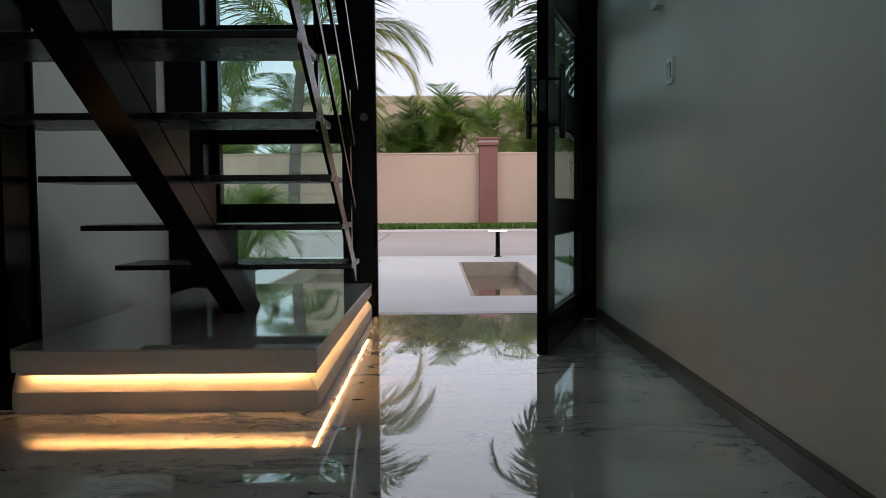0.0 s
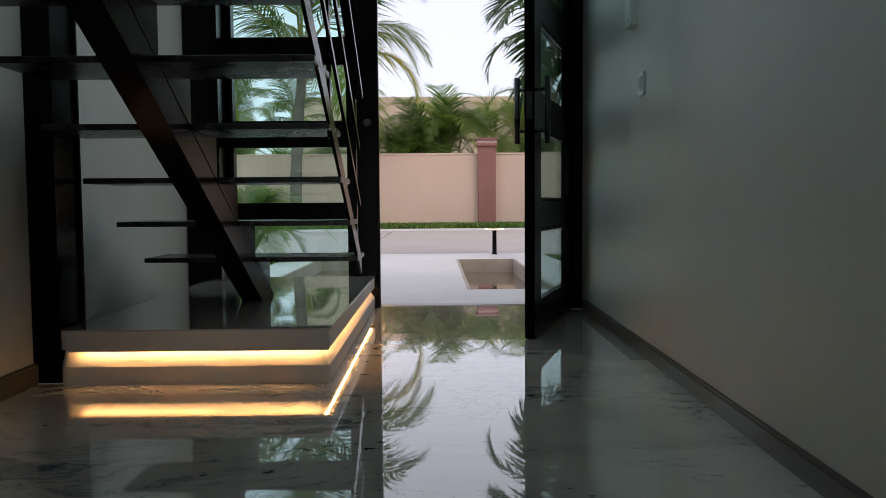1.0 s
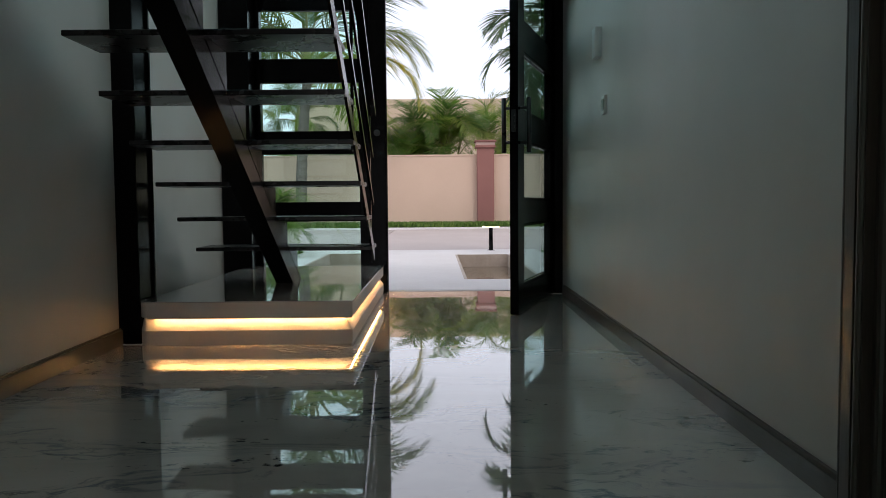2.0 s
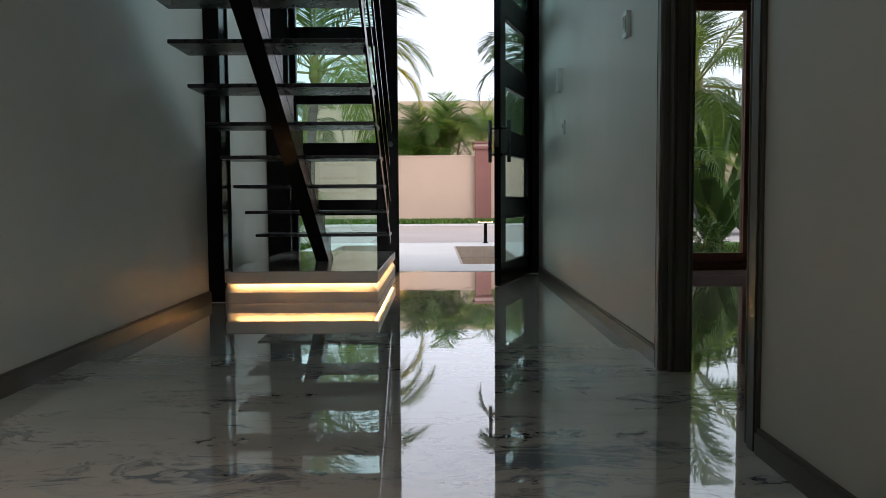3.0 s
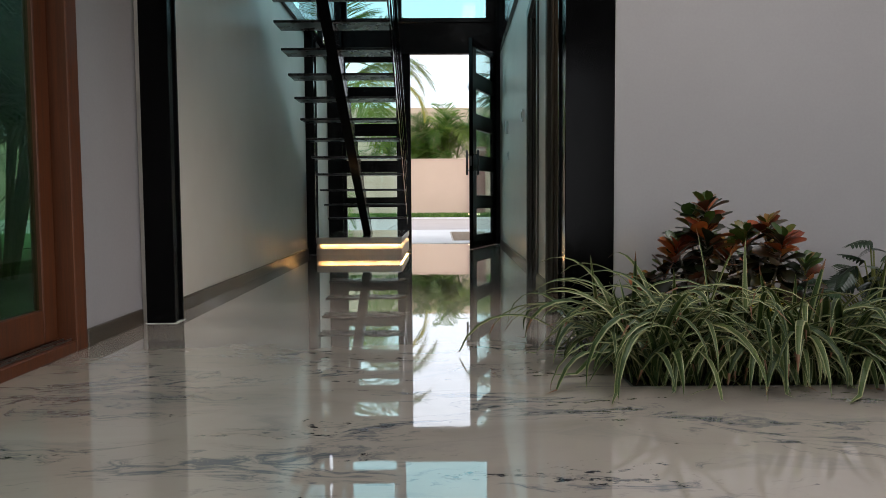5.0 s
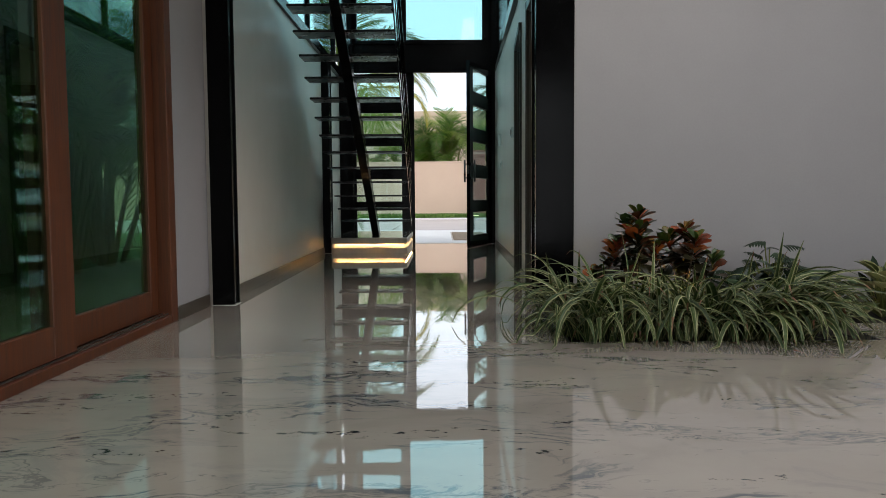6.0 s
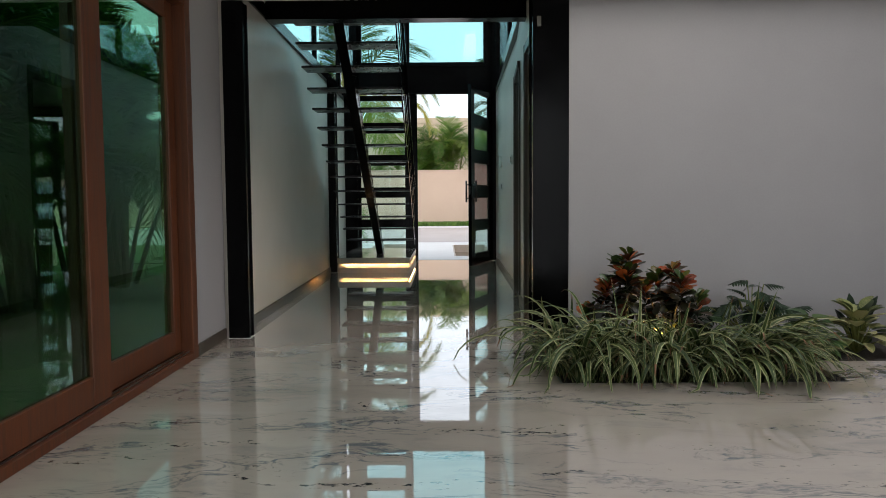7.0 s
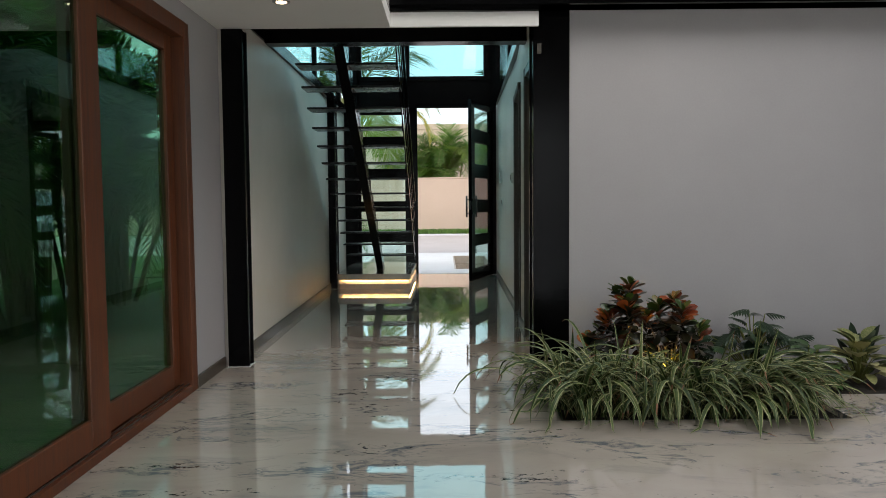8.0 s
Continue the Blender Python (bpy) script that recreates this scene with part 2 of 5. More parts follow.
BLADE = leaf_material("blade_green", [(0.1, (0.022, 0.046, 0.01)), (0.5, (0.045, 0.08, 0.017)), (0.9, (0.095, 0.125, 0.026)), (1.0, (0.12, 0.09, 0.025))], 0.5, "object", 0.1)
BLADE_EDGE = leaf_material("blade_cream_edge", [(0.1, (0.17, 0.19, 0.075)), (0.4, (0.3, 0.31, 0.145)), (0.9, (0.45, 0.43, 0.23)), (1.0, (0.4, 0.3, 0.14))], 0.45, "object", 0.15)
DRYTIP = surface("dry_blade_tip", (0.14, 0.06, 0.03), (0.28, 0.13, 0.065), 0.6, 0, 20, fine=60, bump=0.0)
CROTON = leaf_material("croton_leaf", [(0.1, (0.03, 0.03, 0.01)), (0.3, (0.14, 0.028, 0.012)), (0.6, (0.33, 0.06, 0.016)), (0.95, (0.5, 0.17, 0.03))], 0.3, "object", 0.12, 45.0)
CROTON_TOP = leaf_material("croton_top_leaf", [(0.2, (0.03, 0.06, 0.012)), (0.6, (0.07, 0.12, 0.02)), (0.95, (0.3, 0.1, 0.02))], 0.3, "object", 0.15, 45.0)
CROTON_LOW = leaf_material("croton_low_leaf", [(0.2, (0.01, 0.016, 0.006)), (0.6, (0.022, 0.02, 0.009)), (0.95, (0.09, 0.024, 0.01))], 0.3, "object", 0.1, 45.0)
DARKLEAF = leaf_material("dark_glossy_leaf", [(0.1, (0.006, 0.02, 0.007)), (0.6, (0.013, 0.036, 0.013)), (0.95, (0.03, 0.062, 0.022))], 0.35, "object", 0.1)
MIDLEAF = leaf_material("arrowhead_leaf", [(0.1, (0.02, 0.055, 0.014)), (0.6, (0.045, 0.1, 0.025)), (0.95, (0.09, 0.15, 0.045))], 0.35, "object", 0.15)
PALELEAF = leaf_material("speckled_leaf", [(0.2, (0.05, 0.08, 0.025)), (0.42, (0.2, 0.23, 0.08)), (0.58, (0.4, 0.38, 0.17)), (0.9, (0.5, 0.46, 0.24))], 0.4, "object", 0.15, 75.0)
CARPAINT = surface("silver_blue_car_paint", (0.32, 0.37, 0.42), (0.38, 0.43, 0.48), 0.25, 0.4, 3, fine=80, bump=0.0, coat=0.6)
RUBBER = surface("black_rubber", (0.012, 0.012, 0.012), (0.03, 0.03, 0.03), 0.85, 0, 8, fine=60, bump=0.2)
CARGLASS = surface("dark_car_glass", (0.02, 0.03, 0.035), (0.05, 0.065, 0.07), 0.06, 0, 4, fine=30, bump=0.0, coat=0.5)
MUDWATER = surface("brown_still_water", (0.13, 0.095, 0.06), (0.18, 0.135, 0.09), 0.06, 0, 3, fine=14, bump=0.05, depth=0.01, rough_var=0.03)
MIRROR = surface("mirror_silver", (0.8, 0.8, 0.8), (0.84, 0.84, 0.84), 0.02, 1.0, 1, fine=5, bump=0.0, rough_var=0.0)


# ---- builders ----
def box(bm, x0, x1, y0, y1, z0, z1, bevel=0.0, seg=1):
    m = Matrix.LocRotScale(((x0 + x1) / 2, (y0 + y1) / 2, (z0 + z1) / 2), None, (x1 - x0, y1 - y0, z1 - z0))
    made = bmesh.ops.create_cube(bm, size=1.0, matrix=m)["verts"]
    if bevel:
        edges = list({e for v in made for e in v.link_edges})
        bmesh.ops.bevel(bm, geom=edges, offset=bevel, segments=seg, affect="EDGES", profile=0.5)


def prism(bm, pts, z0, z1):
    """An upright block on a counter-clockwise outline."""
    lo = [bm.verts.new((x, y, z0)) for x, y in pts]
    hi = [bm.verts.new((x, y, z1)) for x, y in pts]
    n = len(pts)
    bm.faces.new(lo[::-1])
    bm.faces.new(hi)
    for i in range(n):
        bm.faces.new((lo[i], lo[(i + 1) % n], hi[(i + 1) % n], hi[i]))


def tube(bm, pts, radius, sides=8, taper=1.0):
    """A round bar along a polyline."""
    rings = []
    n = len(pts)
    for i, p in enumerate(pts):
        p = Vector(p)
        d = (Vector(pts[min(i + 1, n - 1)]) - Vector(pts[max(i - 1, 0)])).normalized()
        a = d.orthogonal().normalized()
        c = d.cross(a)
        r = radius * (1 + (taper - 1) * i / max(1, n - 1))
        rings.append([bm.verts.new(p + r * (math.cos(2 * math.pi * k / sides) * a + math.sin(2 * math.pi * k / sides) * c)) for k in range(sides)])
    for r0, r1 in zip(rings, rings[1:]):
        q = min(range(sides), key=lambda s: sum((r0[k].co - r1[(k + s) % sides].co).length for k in range(sides)))
        for k in range(sides):
            bm.faces.new((r0[k], r0[(k + 1) % sides], r1[(k + 1 + q) % sides], r1[(k + q) % sides]))
    bm.faces.new(rings[0][::-1])
    bm.faces.new(rings[-1])


def lathe(bm, profile, at=(0, 0, 0), sides=24):
    rings = [[bm.verts.new((at[0] + r * math.cos(2 * math.pi * k / sides), at[1] + r * math.sin(2 * math.pi * k / sides), at[2] + z)) for k in range(sides)] for r, z in profile]
    for r0, r1 in zip(rings, rings[1:]):
        for k in range(sides):
            bm.faces.new((r0[k], r0[(k + 1) % sides], r1[(k + 1) % sides], r1[k]))
    bm.faces.new(rings[0][::-1])
    bm.faces.new(rings[-1])


def mesh_of(name, bm, mats, smooth=False):
    bmesh.ops.recalc_face_normals(bm, faces=bm.faces)
    me = bpy.data.meshes.new(name)
    bm.to_mesh(me)
    bm.free()
    for m in mats if isinstance(mats, (list, tuple)) else [mats]:
        me.materials.append(m)
    if smooth:
        me.polygons.foreach_set("use_smooth", [True] * len(me.polygons))
    return me


BASE = {}


def thing(name, at, label, category, group="", kind=""):
    """An empty at the base of a thing, which carries its parts."""
    e = new(name)
    e.location = at
    e.empty_display_size = 0.1
    BASE[e.name] = Vector(at)
    return tagged(e, label, category, group, kind)


def part(name, bm, mat, parent, label="", smooth=False, at=None):
    """One mesh under a thing or a part; the bmesh is in world coordinates, and at moves the part's own origin."""
    base = BASE[parent.name]
    origin = Vector(at) if at else base
    bm.transform(Matrix.Translation(-origin))
    ob = new(name, mesh_of(name, bm, mat, smooth))
    ob.parent = parent
    ob.location = origin - base
    BASE[ob.name] = origin
    return tagged(ob, label)


def solid(name, bm, mat, label="", category="", group="", kind="", smooth=False):
    """A thing or a piece of the setting that is one mesh."""
    ob = new(name, mesh_of(name, bm, mat, smooth))
    BASE[ob.name] = Vector((0, 0, 0))
    return tagged(ob, label, category, group, kind)


def block(name, mat, dims, label, category="", kind="structure", bevel=0.0):
    bm = bmesh.new()
    for d in dims if isinstance(dims[0], (list, tuple)) else [dims]:
        box(bm, *d, bevel)
    return solid(name, bm, mat, label, category, "", kind)


# ---- large structure ----
XL, YF = -1.38, 4.95          # hall's left wall face, front wall's inner face
YC = -2.10                    # court wall face


def rx(y):
    """Face of the hall's right wall, which runs slightly askew and steps in between the two doorways."""
    return 1.074 + 0.0145 * (y - 4.63) - (0.041 if y < -0.2 else 0.0)


def lx(y):
    """Face of the hall's left wall, which also runs slightly askew."""
    return -1.365 + 0.0085 * (2.78 - y)


def right_block(bm, y0, y1, z0, z1, d0=0.0, d1=0.078):
    prism(bm, [(rx(y0) + d0, y0), (rx(y0) + d1, y0), (rx(y1) + d1, y1), (rx(y1) + d0, y1)], z0, z1)


bm = bmesh.new()
for x0, x1, y0, y1 in ((-1.5, 5.6, -2.15, 5.0), (-1.5, 0.85, -3.66, -2.15), (2.42, 5.6, -3.66, -3.14), (-1.5, 5.6, -12.0, -3.66)):
    if y1 == 5.0:
        prism(bm, [(x0, y0), (rx(y0) - 0.03, y0), (rx(-1.08) - 0.0, -1.08), (1.09, -1.06), (1.09, -0.36), (x1, -0.36), (x1, y1), (x0, y1)], -0.12, 0)
    else:
        box(bm, x0, x1, y0, y1, -0.12, 0)
solid("floor", bm, FLOOR, "glossy poured beige floor with smoky grey veins", "floor", "", "structure")

block("planter_soil", SOIL, (0.85, 5.6, -3.66, -2.10, -0.2, -0.035), "dark soil of the planting bed by the court wall", "soil")
bm = bmesh.new()
box(bm, 0.85, 0.862, -3.66, -2.15, -0.12, -0.001)
box(bm, 0.862, 2.42, -3.66, -3.648, -0.12, -0.001)
solid("planter_edge", bm, BLACKWOOD, "dark edging of the planting bed", "edging", "", "structure")
block("bathroom_floor", SOIL, (0.86, 2.7, -2.14, -0.36, -0.1, -0.008), "dark plank tile floor of the bathroom", "floor")

bm = bmesh.new()
prism(bm, [(XL - 0.14, -2.2), (lx(-2.2), -2.2), (lx(4.97), 4.97), (XL - 0.14, 4.97)], 0, 2.585)
solid("wall_left", bm, WALL, "pale satin plaster wall beside the stairs", "wall", "", "structure")
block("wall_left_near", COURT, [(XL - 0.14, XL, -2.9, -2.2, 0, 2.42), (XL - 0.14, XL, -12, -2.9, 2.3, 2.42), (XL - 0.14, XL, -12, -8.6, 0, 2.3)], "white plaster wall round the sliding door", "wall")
bm = bmesh.new()
right_block(bm, 0.66, 4.97, 0, 2.72)
right_block(bm, -0.26, 0.66, 2.26, 2.72)
right_block(bm, -1.06, -0.26, 0, 2.72)
right_block(bm, -1.83, -1.06, 2.26, 2.72)
solid("wall_right", bm, WALL, "pale satin plaster wall with two doorways", "wall", "", "structure")
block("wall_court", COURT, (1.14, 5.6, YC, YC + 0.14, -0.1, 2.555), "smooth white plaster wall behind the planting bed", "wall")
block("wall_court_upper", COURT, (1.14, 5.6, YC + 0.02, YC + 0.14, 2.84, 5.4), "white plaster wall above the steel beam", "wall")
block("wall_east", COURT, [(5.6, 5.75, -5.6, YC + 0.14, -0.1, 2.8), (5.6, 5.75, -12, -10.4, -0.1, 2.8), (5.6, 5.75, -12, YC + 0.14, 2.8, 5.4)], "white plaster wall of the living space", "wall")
block("wall_south", COURT, [(-1.5, -1.4, -12.1, -12, 0, 5.4), (3.2, 5.6, -12.1, -12, 0, 5.4), (-1.4, 3.2, -12.1, -12, 3.0, 5.4)], "white plaster wall with a wide patio opening", "wall")
block("patio_ground", CONCRETE, (-6, 8, -30, -12.0, -0.2, -0.02), "pale concrete patio", "ground")
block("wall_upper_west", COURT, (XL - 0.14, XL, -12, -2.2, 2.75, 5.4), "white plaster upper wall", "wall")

# rooms off the hall
block("floor_store", CONCRETE, (2.7, 5.6, -2.01, -0.36, -0.12, 0.0), "plain floor of a closed store room", "floor")
block("ceiling_store", CEIL, (2.7, 5.6, -2.0, -0.36, 2.6, 2.66), "plain ceiling of a closed store room", "ceiling")
block("wall_store", WALL, (5.5, 5.6, -2.0, -0.36, 0.0, 2.6), "plain end wall of a closed store room", "wall")
block("wall_bathroom", TAN, [(1.05, 2.7, -0.42, -0.36, 0, 2.6), (2.64, 2.7, -2.0, -0.42, 0, 2.6), (1.12, 2.64, -2.0, -1.96, 0, 2.6)], "tan painted bathroom wall", "wall")
block("ceiling_bathroom", CEIL, (1.1, 2.7, -2.0, -0.36, 2.6, 2.66), "white bathroom ceiling", "ceiling")
block("baseboard_bathroom", BLACKWOOD, (1.06, 2.62, -0.435, -0.421, 0, 0.11), "dark wooden baseboard in the bathroom", "baseboard")
block("wall_study", WALL, [(5.4, 5.54, -0.36, 5.0, 0, 2.62), (2.7, 5.4, -0.36, -0.24, 0, 2.62), (1.13, 1.86, 4.95, 5.07, 0, 2.62), (4.24, 5.4, 4.95, 5.07, 0, 2.62), (1.86, 4.24, 4.95, 5.07, 2.57, 2.62)], "white plaster wall of the front room", "wall")
block("ceiling_study", CEIL, (1.15, 5.54, -0.36, 5.07, 2.62, 2.7), "white ceiling of the front room", "ceiling")

# ceilings and roof
block("ceiling_soffit", CEIL, (XL, -0.15, -12, -2.2, 2.42, 2.52), "white plaster soffit with recessed spotlights", "ceiling")
block("ceiling_rim", CEIL, (-0.15, 0.9, -2.23, -2.2, 2.42, 2.52), "white plaster rim of the raised ceiling", "ceiling")
block("upper_slab", CEIL, (XL, 0.94, -2.2, -0.82, 2.75, 2.95), "upper landing slab", "ceiling")
block("upper_slab_west", CEIL, (XL, -0.15, -12, -2.2, 2.53, 2.9), "upper floor slab", "ceiling")
# out of view; its gaps decide where sky and sun reach the walls
block("roof", CEIL, [(-1.6, 1.3, -2.3, 3.0, 5.4, 5.55), (-1.6, -1.2, 3.0, 5.2, 5.4, 5.55), (0.95, 1.3, 3.0, 5.2, 5.4, 5.55), (-1.2, 0.95, 4.7, 5.2, 5.4, 5.55), (-1.6, 0.8, -12.1, -2.3, 5.4, 5.55), (4.4, 5.75, -12.1, -2.0, 5.4, 5.55), (0.8, 4.4, -12.1, -6.3, 5.4, 5.55), (0.8, 4.4, -2.9, -2.0, 5.4, 5.55)], "unseen white roof slab, its openings shaped to let light in", "ceiling")

# black steel frame
block("beam_landing", STEEL, [(-1.33, 0.955, -0.94, -0.82, 2.585, 2.745), (-1.33, 0.955, -0.97, -0.80, 2.575, 2.589)], "black painted steel beam along the upper landing's edge", "beam")
block("beam_court", STEEL, [(-0.15, 5.6, -2.26, -2.10, 2.556, 2.84), (-0.15, 5.6, -2.30, -2.06, 2.556, 2.571), (-0.15, 5.6, -2.30, -2.06, 2.825, 2.84)], "black steel beam over the court wall", "beam")
block("beam_recess", STEEL, [(-0.15, 0.9, -2.255, -2.20, 2.525, 2.555), (-0.3, -0.15, -12, -2.26, 2.525, 2.84)], "dark steel beam round the raised ceiling", "beam")
block("beam_left", STEEL, (XL - 0.14, -1.315, -2.0, 4.62, 2.587, 2.70), "black steel beam on top of the stair wall", "beam")
bm = bmesh.new()
right_block(bm, -2.0, 4.66, 2.722, 2.85, -0.03, 0.14)
solid("beam_right", bm, STEEL, "black steel beam on top of the hall wall", "beam", "", "structure")
for nm, x0, x1, side in (("clerestory_left", XL - 0.08, XL - 0.07, 0), ("clerestory_right", 1.08, 1.09, 1)):
    w = thing(nm, (x0, 1, 2.8), "blue-green clerestory glazing in black steel bars", "window", "", "structure")
    for y0, y1 in ((0.06, 2.3), (2.36, 4.6)):
        bm = bmesh.new()
        box(bm, x0, x1, y0, y1, 2.702 if side == 0 else 2.86, 5.3)
        g = part("pane", bm, TEAL, w, "blue-green tinted glass")
        g.visible_shadow = False
    for y0 in (0.0, 2.3, 4.6):
        bm = bmesh.new()
        box(bm, x0 - 0.03, x1 + 0.03, y0, y0 + 0.06, 2.702 if side == 0 else 2.852, 5.4, 0.004)
        part("mullion", bm, STEEL, w)

block("wall_upper_hall", WALL, [(XL - 0.12, XL - 0.02, -2.0, -0.002, 2.702, 5.39), (1.04, 1.14, -2.0, -0.002, 2.86, 5.39)], "pale plaster upper walls beside the landing", "wall")

# columns: rolled steel sections with flanges
def steel_column(x0, x1, y0, y1, z1, label, lip=0.012):
    bm = bmesh.new()
    box(bm, x0, x1, y0, y0 + lip * 1.6, 0, z1, 0.003)
    box(bm, x0, x1, y1 - lip * 1.6, y1, 0, z1, 0.003)
    box(bm, x0 + lip, x1 - lip, y0 + lip * 1.6, y1 - lip * 1.6, 0, z1)
    col = solid("column", bm, STEEL, label, "column", "", "structure")
    bm = bmesh.new()
    box(bm, x0 - 0.006, x1 + 0.006, y0 - 0.006, y1 + 0.006, 0.0005, 0.003)
    part("sealant", bm, PLASTIC, col, "thin pale sealant line")
    return col


steel_column(-1.348, -1.197, -2.235, -2.10, 2.415, "black steel column by the sliding door")
steel_column(0.875, 1.139, -2.10, -1.84, 2.555, "black steel column beside the planting bed")
steel_column(XL + 0.005, -1.262, 2.78, 3.0, 2.585, "black steel column beside the lit platform")
steel_column(XL + 0.005, -1.17, 4.63, 4.95, 5.4, "black steel corner post of the entrance")
steel_column(1.0, 1.062, 4.70, 4.95, 5.4, "black steel corner post beside the door")

# baseboards
def baseboard(name, bm, label="grey-brown wooden baseboard"):
    return solid(name, bm, BASEWOOD, label, "baseboard", "", "structure")


bm = bmesh.new()
prism(bm, [(lx(-2.1), -2.1), (lx(-2.1) + 0.018, -2.1), (lx(2.78) + 0.018, 2.78), (lx(2.78), 2.78)], 0, 0.07)
prism(bm, [(lx(-2.1), -2.1), (lx(-2.1) + 0.011, -2.1), (lx(2.78) + 0.011, 2.78), (lx(2.78), 2.78)], 0.0705, 0.078)
box(bm, XL, XL + 0.018, -2.87, -2.24, 0, 0.078, 0.003)
baseboard("baseboard_left", bm)
bm = bmesh.new()
for y0, y1 in ((0.725, 4.69), (-1.0, -0.325)):
    right_block(bm, y0, y1, 0, 0.056, -0.018, 0.0)
    right_block(bm, y0, y1, 0.0565, 0.065, -0.011, 0.0)
baseboard("baseboard_right", bm)


def casing(name, y0, y1, top, sides, label, deep=0.084):
    """Jamb linings with stepped trim on both faces of a doorway in the right wall."""
    e = thing(name, (rx(y0), y0, 0), label, "door frame", "", "structure")
    for s, y in (("far", y1), ("near", y0)):
        if s not in sides:
            continue
        k = 1 if s == "far" else -1
        f = 0.0 if s == "far" else 0.018
        bm = bmesh.new()
        a, b = sorted((y, y - 0.028 * k))
        right_block(bm, a, b, 0, top, -0.004, deep)
        a, b = sorted((y - 0.012 * k, y + 0.06 * k))
        right_block(bm, a, b, 0, top + 0.06, -0.026 + f, -0.001)
        a, b = sorted((y + 0.012 * k, y + 0.05 * k))
        right_block(bm, a, b, 0, top + 0.06, -0.034 + f, -0.026 + f)
        a, b = sorted((y - 0.028 * k, y - 0.04 * k))
        right_block(bm, a, b, 0, top, 0.02, 0.055)
        for d, r in ((0.004, 0.011), (0.03, 0.006), (deep - 0.012, 0.012)):
            tube(bm, [(rx(y) + d, y - 0.028 * k, 0.0), (rx(y) + d, y - 0.028 * k, top - 0.03)], r, 10)
        for o, r in ((0.002, 0.008 - 0.2 * f), (0.056, 0.008 - 0.2 * f)):
            tube(bm, [(rx(y) - 0.026 + f, y + o * k, 0.0), (rx(y) - 0.026 + f, y + o * k, top + 0.06)], r, 10)
        part("jamb", bm, CASING, e)
    bm = bmesh.new()
    right_block(bm, y0 + 0.028, y1 - 0.028, top - 0.03, top, -0.004, deep)
    right_block(bm, y0 - 0.06, y1 + 0.06, top - 0.012, top + 0.06, -0.03, -0.001)
    part("head", bm, CASING, e)
    return e


casing("door_1", -0.26, 0.66, 2.26, ("far", "near"), "dark wood casing of an open doorway to the front room")
casing("door_2", -2.05, -1.06, 2.26, ("far",), "dark wood casing of the open bathroom doorway", 0.1)

# ---- entrance front ----
front = thing("window_1", (-0.8, YF, 0), "five-light black steel window beside the entrance door", "window", "", "structure")
LIGHTS = [(0.165, 0.535), (0.68, 1.035), (1.205, 1.56), (1.735, 2.085), (2.26, 2.61)]
bm = bmesh.new()
box(bm, -1.17, -1.145, 4.87, 4.95, 0, 2.70, 0.003)
box(bm, -0.42, -0.345, 4.87, 4.95, 0, 2.70, 0.003)
part("window_frame", bm, STEEL, front)
zs = [0.0] + [z for p in LIGHTS for z in p] + [2.70]
for z0, z1 in zip(zs[0::2], zs[1::2]):
    bm = bmesh.new()
    box(bm, -1.145, -0.42, 4.885, 4.935, z0, z1, 0.004)
    part("rail", bm, STEEL, front)
for z0, z1 in LIGHTS:
    bm = bmesh.new()
    box(bm, -1.145, -0.42, 4.906, 4.912, z0, z1)
    part("pane", bm, SOLAR, front, "faintly teal glass").visible_shadow = False

jamb = thing("door_frame", (-0.28, YF, 0), "black steel door post and lintel", "door frame", "", "structure")
bm = bmesh.new()
box(bm, -0.345, -0.222, 4.84, 4.97, 0, 2.72, 0.004)
box(bm, -0.23, -0.215, 4.88, 4.93, 0, 2.70, 0.002)
part("post", bm, STEEL, jamb)
bm = bmesh.new()
lathe(bm, [(0.024, -0.004), (0.024, 0.003), (0.02, 0.006), (0.009, 0.006), (0.009, 0.009)], (0, 0, 0), 20)
bm.transform(Matrix.Translation((-0.285, 4.838, 1.185)) @ Matrix.Rotation(radians(90), 4, "X"))
part("lock_cylinder", bm, DARKMETAL, jamb, "round steel lock cylinder")
bm = bmesh.new()
box(bm, -1.17, 1.0, 4.80, 4.97, 2.72, 3.17, 0.006)
box(bm, -1.17, 1.0, 4.77, 4.80, 2.70, 2.735, 0.003)
box(bm, -1.17, 1.0, 4.77, 4.80, 3.14, 3.175, 0.003)
part("lintel", bm, STEEL, jamb)

tr = thing("window_2", (-0.1, YF, 3.2), "tall blue-green transom window in black steel", "window", "", "structure")
for x0, x1 in ((-1.17, -1.11), (-0.45, -0.33), (0.87, 1.0)):
    bm = bmesh.new()
    box(bm, x0, x1, 4.86, 4.95, 3.175, 5.4, 0.004)
    part("mullion", bm, STEEL, tr)
for z0, z1 in ((3.175, 3.225), (4.25, 4.35), (5.33, 5.4)):
    for x0, x1 in ((-1.11, -0.45), (-0.33, 0.87)):
        bm = bmesh.new()
        box(bm, x0, x1, 4.87, 4.94, z0, z1, 0.004)
        part("rail", bm, STEEL, tr)
for x0, x1 in ((-1.11, -0.45), (-0.33, 0.87)):
    for z0, z1 in ((3.225, 4.25), (4.35, 5.33)):
        bm = bmesh.new()
        box(bm, x0, x1, 4.902, 4.908, z0, z1)
        part("pane", bm, TEAL, tr, "blue-green tinted glass").visible_shadow = False

